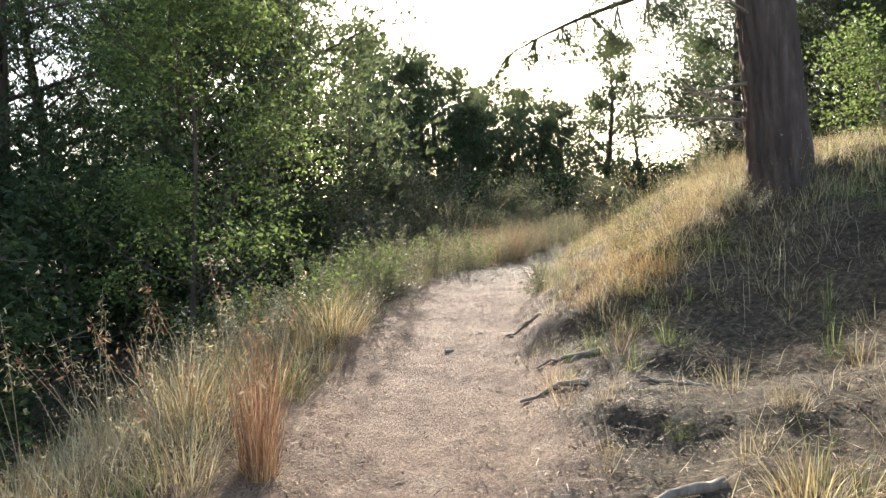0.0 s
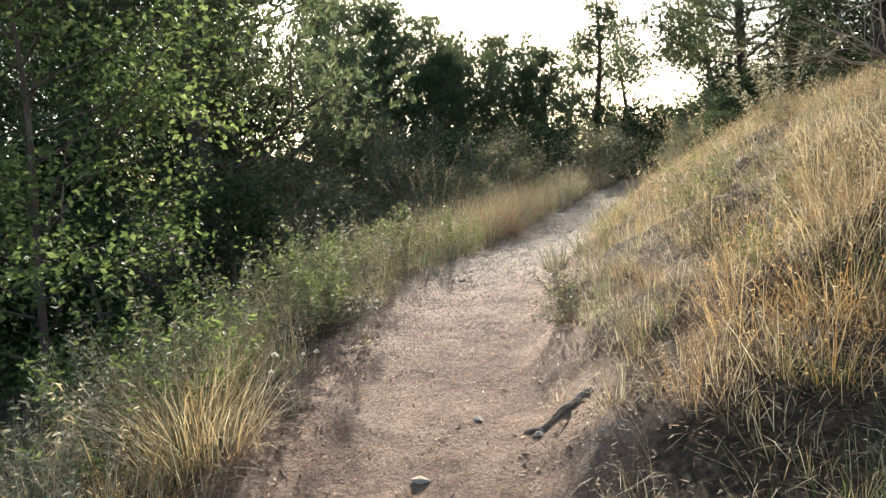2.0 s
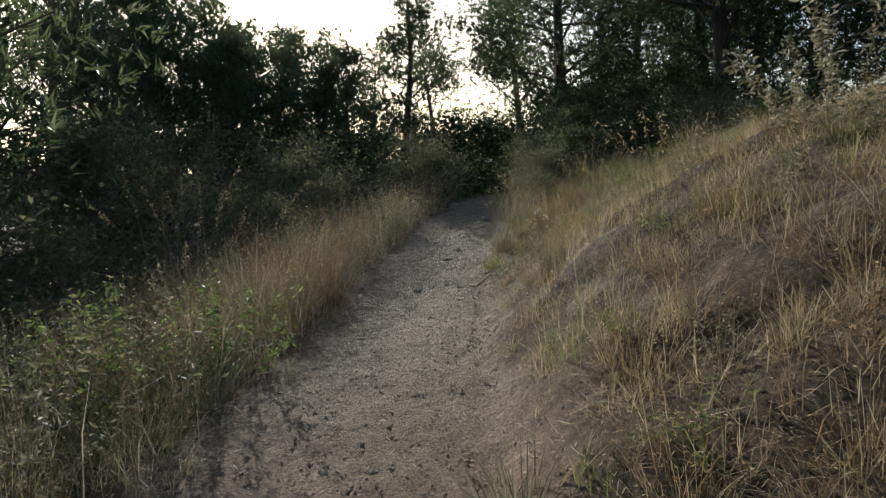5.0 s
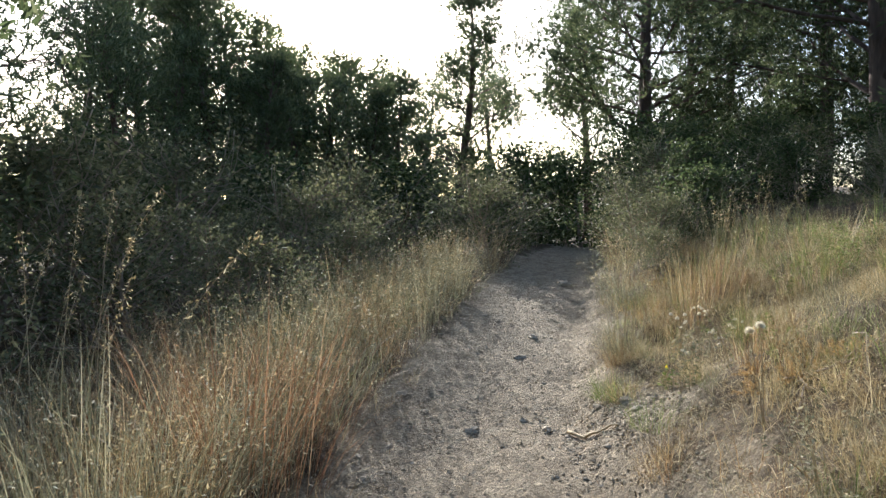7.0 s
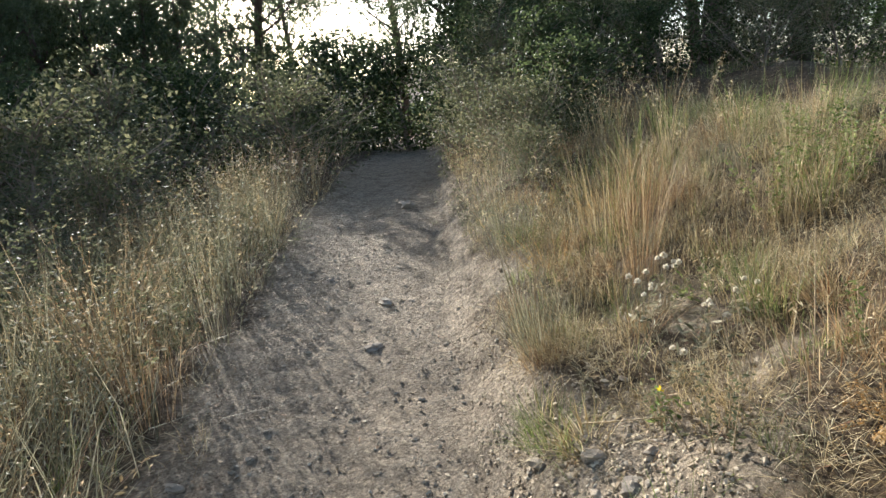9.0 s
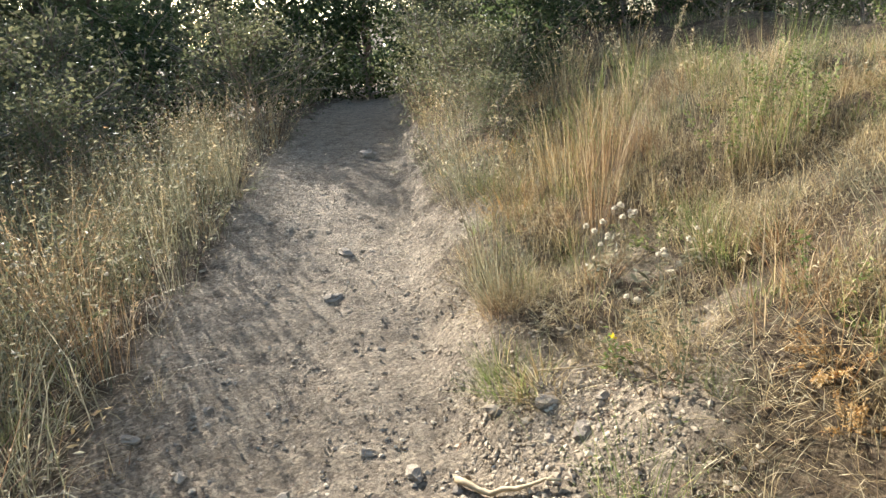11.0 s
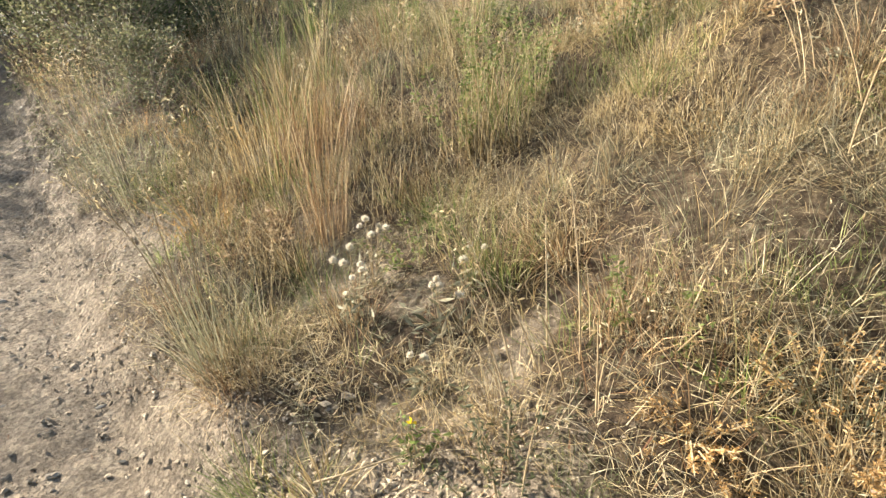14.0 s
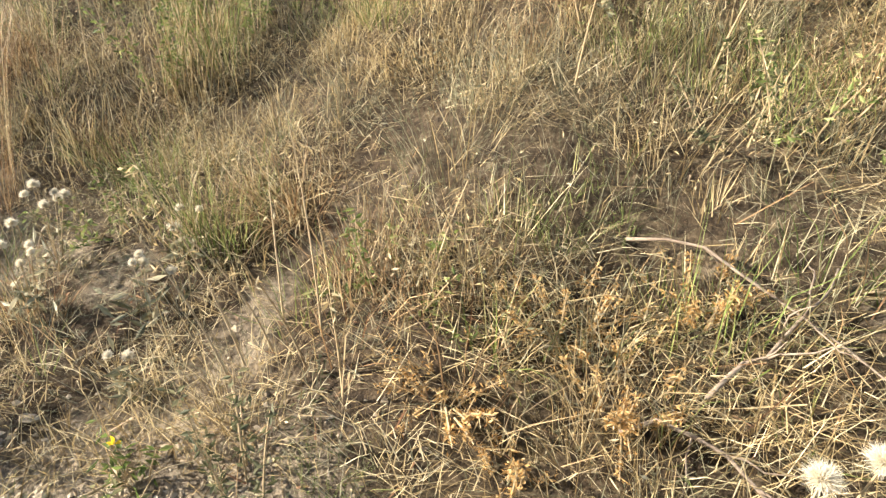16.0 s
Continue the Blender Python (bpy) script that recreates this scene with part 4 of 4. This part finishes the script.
oat(4.5, 11.7, 9, 0.5, "pale seeding grass on the bank", 0.25, 0.7, 0.03, 18, 0.35)
oat(5.0, 13.6, 9, 0.65, "tall pale seeding grass on the bank", 0.15, 0.8, 0.03, 24, 0.3)
oat(2.0, 14.9, 9, 0.8, "half-dry seeding grass beside the trail", 0.2, 0.7, 0.03, 22, 0.35, SAGE)
oat(5.6, 14.4, 9, 0.8, "tall pale seeding grass on the bank", 0.15, 0.8, 0.03, 26, 0.35)


def fluff_mesh(r, n=150, w=0.16):
    d = unit(n)
    d[:, 2] = np.abs(d[:, 2]) * 1.2 - 0.2
    return mesh_np("seed_head", *needles(d * r * 0.2, d * 1.5, r * 0.85, r * w, 3), FLUFF)


FLUFFS = [fluff_mesh(0.014), fluff_mesh(0.011), fluff_mesh(0.021, 380, 0.06)]


def thistle(x, y, heads, height, label, big=False, radius=0.14):
    ob = thing("seeding_thistle", put(x, y), label, "thistle", "seeding thistles")
    for i in range(heads):
        a = rng.uniform(0, 6.28)
        path = bent_stem(0, 0, -0.02, a, height * rng.uniform(0.7, 1.1), rng.uniform(0.1, 0.55) * radius / 0.14, rng.uniform(-0.2, 0.5), 6)
        st = part("stem", mesh_of("stem", *tube(path, np.linspace(0.002, 0.001, 6), 4), STALK), ob)
        part("seed_head", FLUFFS[2 if big else i % 2], st, "", Matrix.Translation(path[-1]))
    c = np.stack([rng.normal(0, radius * 0.4, 40), rng.normal(0, radius * 0.4, 40), rng.uniform(0.01, height * 0.5, 40)], 1)
    part("rosette", mesh_np("rosette", *leaves(c, 0.05, 0.1, 0.25), SAGE), ob)["kind"] = "stuff"
    return ob


thistle(3.92, 13.14, 6, 0.27, "dry thistle with a cluster of white fluffy seed heads", radius=0.05)
thistle(4.09, 13.17, 7, 0.25, "dry thistle with a cluster of white fluffy seed heads", radius=0.06)
thistle(3.9, 12.84, 4, 0.17, "dry thistle with scattered cream seed heads", radius=0.1)
thistle(4.03, 12.8, 4, 0.17, "dry thistle with scattered cream seed heads", radius=0.1)
thistle(3.73, 12.81, 2, 0.16, "dry thistle with scattered cream seed heads", radius=0.05)
feathery = thing("seeding_thistle", put(3.25, 11.66), "dry thistle with two large feathery seed heads", "thistle", "seeding thistles")
for dx, dy, h in ((-0.05, 0.035, 0.41), (-0.05, -0.02, 0.44)):
    path = np.array([(0, 0, -0.02), (dx * 0.3, dy * 0.3, h * 0.4), (dx * 0.7, dy * 0.8, h * 0.75), (dx, dy, h)])
    st = part("stem", mesh_of("stem", *tube(path, [0.003, 0.0025, 0.002, 0.0015], 5), STALK), feathery)
    part("seed_head", FLUFFS[2], st, "", Matrix.Translation(path[-1]))
thistle(-0.62, 5.85, 5, 0.35, "thistle in seed at the trail edge")
thistle(-0.35, 6.9, 6, 0.35, "thistle in seed at the trail edge")
thistle(-0.5, 7.8, 5, 0.4, "thistle in seed at the trail edge")
thistle(2.1, 14.8, 7, 0.5, "thistle in seed among the weeds")


def herb(x, y, height, radius, count, size, mat, label, category="herb", stems=12):
    """A leafy herb: stems with small leaves all along."""
    ob = thing("herb", put(x, y), label, category)
    pts = []
    for _ in range(stems):
        a, r = rng.uniform(0, 6.28), radius * 0.4 * math.sqrt(rng.uniform())
        path = bent_stem(r * math.cos(a), r * math.sin(a), -0.02, a, height * rng.uniform(0.7, 1.1), abs(rng.normal(0, radius / height * 0.8)), 0.2, 7)
        part("stem", mesh_of("stem", *tube(path, np.linspace(0.003, 0.001, 7), 4), STALK), ob)
        t = rng.uniform(0.8, 5.999, count // stems)
        i = t.astype(int)
        pts.append(path[i] + (path[i + 1] - path[i]) * (t - i)[:, None])
    p = np.concatenate(pts)
    part("foliage", mesh_np("foliage", *leaves(p + rng.normal(0, size * 0.4, p.shape), size, 0.0, 0.35), mat), ob)
    return ob


herb(-1.39, 10.5, 0.75, 0.4, 700, 0.06, LEAF, "bright yellow-green leafy herb beside the trail")
herb(-1.1, 9.6, 0.6, 0.35, 500, 0.05, SAGE, "grey-green leafy herb beside the trail")
herb(-0.9, 8.6, 0.55, 0.35, 500, 0.05, OLIVE, "olive-green leafy herb beside the trail")
herb(3.56, 12.74, 0.16, 0.07, 60, 0.03, LEAF, "small green herb with a yellow flower", stems=5)
for x, y in ((5.05, 12.9), (5.35, 12.6), (4.8, 13.15), (5.2, 13.2)):
    herb(x, y, 0.42, 0.14, 720, 0.022, GREEN, "slender upright yellow-green leafy stalks on the bank", stems=10)
for i in range(16):
    x, y = 4.7 + 1.3 * rng.uniform(), 12.0 + 2.6 * rng.uniform()
    tuft(x, y, ("upright straw-coloured grass tuft high on the bank", "upright greenish grass tuft high on the bank")[i % 2], 90, (0.2, 0.55), (0.0016, 0.003), 0.22, 0.12, (STRAW, GREEN)[i % 2], 0.5, group="grass tufts on the bank")
for x, y, h, r in ((3.62, 12.12, 0.1, 0.16), (3.74, 11.9, 0.13, 0.18), (3.58, 11.8, 0.11, 0.16), (3.7, 11.65, 0.11, 0.14), (3.5, 12.0, 0.08, 0.12)):
    herb(x, y, h, r, 1300, 0.011, ORANGE, "low orange-brown withered herb on the bank", stems=26)
herb(3.9, 9.3, 0.85, 0.6, 1500, 0.05, SAGE, "grey-green leafy herb on the crest of the bank")
herb(2.1, 6.9, 0.4, 0.3, 500, 0.03, GREEN, "dark green leafy herb on the bank")
for i in range(30):
    y = 13.0 + 6.5 * (i + rng.uniform()) / 30
    x = float(path_x(y)) - rng.uniform(0.95, 3.2)
    herb(x, y, rng.uniform(0.5, 0.85), 0.4, 420, 0.03, (SAGE, OLIVE, STRAW)[i % 3], ("bushy grey-green weed beside the trail", "bushy olive weed beside the trail", "bushy dried weed beside the trail")[i % 3], "weed", 14)
herb(0.95, 6.5, 0.22, 0.2, 520, 0.03, OLIVE, "low bushy dark green herb at the trail edge", stems=22)
herb(1.05, 6.95, 0.25, 0.22, 520, 0.03, OLIVE, "low bushy dark green herb at the trail edge", stems=22)
for i in range(30):
    y = 5.2 + 6.6 * (i + rng.uniform()) / 30
    x = float(path_x(y)) - rng.uniform(0.95, 2.5)
    herb(x, y, rng.uniform(0.45, 0.85), 0.42, 720, 0.045, (SAGE, LEAF, OLIVE)[i % 3], ("bushy grey-green weed beside the trail", "fresh green weed beside the trail", "bushy olive weed beside the trail")[i % 3], "weed", 12)
for i in range(44):
    y = 4.8 + 9.5 * (i + rng.uniform()) / 44
    x = float(path_x(y)) + rng.uniform(1.15, 3.4)
    herb(x, y, rng.uniform(0.14, 0.3), 0.22, 360, 0.022, (SAGE, RUSSET, GREEN, OLIVE)[i % 4], ("low grey-green herb on the bank", "low withered brown herb on the bank", "low yellow-green herb on the bank", "low olive herb on the bank")[i % 4], "herb", 10)
flower = thing("flower", put(3.55, 12.75, 0.13), "single small yellow flower on a thin stem", "flower")
part("petals", mesh_np("petals", *leaves(np.zeros((9, 3)), 0.016, -0.5, 0.5), YELLOW), flower)
part("stem", mesh_of("stem", *tube(np.array([[0, 0, -0.14], [0.004, 0, -0.07], [0, 0, 0]]), [0.0015, 0.0012, 0.001], 4), STALK), flower)


# ---- dead wood and roots ----
def branch(x, y, z, az, length, radius, label, name="dead_branch", rise=0.05, forks=3, seed=0, category="branch", sag=0.0, wob=0.22, mat=None):
    r = np.random.default_rng(seed)
    path = limb_path((0, 0, 0), (math.cos(az), math.sin(az), rise), length, 9, sag, wob, r)
    if rise <= 0.1:
        path[:, 2] = land(x + path[:, 0], y + path[:, 1]) - land(x, y) + radius * r.uniform(0.2, 1.6, 9)
    ob = thing(name, put(x, y, z), label, category)
    part("limb", mesh_of("limb", *tube(path, np.linspace(radius, radius * 0.35, 9), 8, 0.12, seed), mat or TWIG, True), ob)
    for i in range(forks):
        s = path[2 + i * 5 // max(forks, 1)]
        p = limb_path(s, path[-1] - path[0] + r.normal(0, 0.5, 3) * length, length * r.uniform(0.25, 0.5), 6, sag, 0.28, r)
        part("twig", mesh_of("twig", *tube(p, np.linspace(radius * 0.5, radius * 0.15, 6), 6, 0.1, seed + i), TWIG, True), ob)
    return ob


branch(3.83, 11.78, 0.05, -1.9, 0.6, 0.0035, "thin grey dead branch lying on the straw", seed=1)
branch(3.5, 11.82, 0.03, -1.35, 0.5, 0.0045, "pale dead branch lying on the straw", seed=2, forks=5)
branch(3.53, 11.68, 0.04, -0.9, 0.3, 0.005, "pale forked dead branch lying on the straw", seed=3, forks=4)
branch(3.62, 11.4, 0.06, -2.0, 0.5, 0.004, "pale dead branch among green grass", seed=4, forks=5)
branch(3.42, 12.98, 0.05, -0.95, 0.6, 0.0035, "long thin straw-coloured dry stalk", seed=5, forks=0, rise=0.22, wob=0.06, mat=STALK)
branch(3.02, 12.95, 0.012, -1.45, 0.39, 0.012, "short pale stick on the trail", seed=6, forks=0, rise=0.0, wob=0.06, mat=STALK)
branch(5.9, 12.1, 0.25, 2.9, 0.9, 0.006, "bare twiggy dead branch on the bank", seed=7, forks=5)
for i, (az, rise, ln) in enumerate([(2.9, 0.35, 1.4), (2.5, 0.8, 1.3), (3.5, 1.0, 1.2), (2.2, 1.5, 1.2), (4.2, 1.0, 1.0), (3.0, 1.8, 1.1)]):
    branch(4.55, 8.3, 0.0, az, ln, 0.009, "leafless grey branch of a dead shrub on the crest", seed=20 + i, forks=9, rise=rise, wob=0.12)
ROOTS = [(0.78, 3.55, 2.7, 0.42, 0.022), (0.95, 3.98, 2.55, 0.55, 0.02), (0.98, 2.25, 2.8, 0.4, 0.026), (0.8, 5.32, 2.9, 0.32, 0.018), (1.25, 3.1, 2.4, 0.35, 0.016)]
for i, (x, y, az, ln, r) in enumerate(ROOTS):
    branch(x, y, -r * 0.3, az, ln, r, "gnarled pine root surfacing at the trail edge", "root", -0.12, i % 2, 31 + i, "root", 0.0, 0.1)


# ---- single stones ----
STONES = [stone_mesh("stone", 3.1 * i + 1, 1.0, 0.72, 0.42, 2, 0.7) for i in range(6)]


def stone(x, y, r, i, label="grey-brown angular stone half sunk in the trail"):
    ob = new("stone", STONES[i % 6])
    ob.matrix_basis = put(x, y, r * 0.12, i * 67) @ Matrix.Diagonal((r, r, r, 1))
    tagged(ob, label, "stone", "stones on the trail")


for i, (x, y, r) in enumerate([(3.37, 14.57, 0.055), (2.95, 13.10, 0.042), (2.89, 13.33, 0.032), (2.53, 13.3, 0.05), (3.75, 15.15, 0.06), (3.36, 12.87, 0.05), (3.3, 12.65, 0.045), (3.29, 13.07, 0.04), (3.45, 12.7, 0.03),
                               (2.3, 13.6, 0.03), (2.2, 13.9, 0.035), (2.5, 13.95, 0.025), (5.3, 17.6, 0.12), (0.02, 5.13, 0.035), (0.55, 5.33, 0.03), (0.3, 5.6, 0.03)]):
    stone(x, y, r, i)
for i in range(60):
    y = 8.5 + 9 * rng.uniform()
    d = rng.choice([-1, 1]) * rng.uniform(0.1, 0.85)
    stone(float(path_x(y)) + d, y, 0.012 + 0.016 * rng.uniform() ** 2, i)
for i in range(30):
    stone(3.3 + rng.normal(0, 0.2), 12.75 + rng.normal(0, 0.27), 0.008 + 0.02 * rng.uniform() ** 2, i, "pale angular stone on the scuffed shoulder")
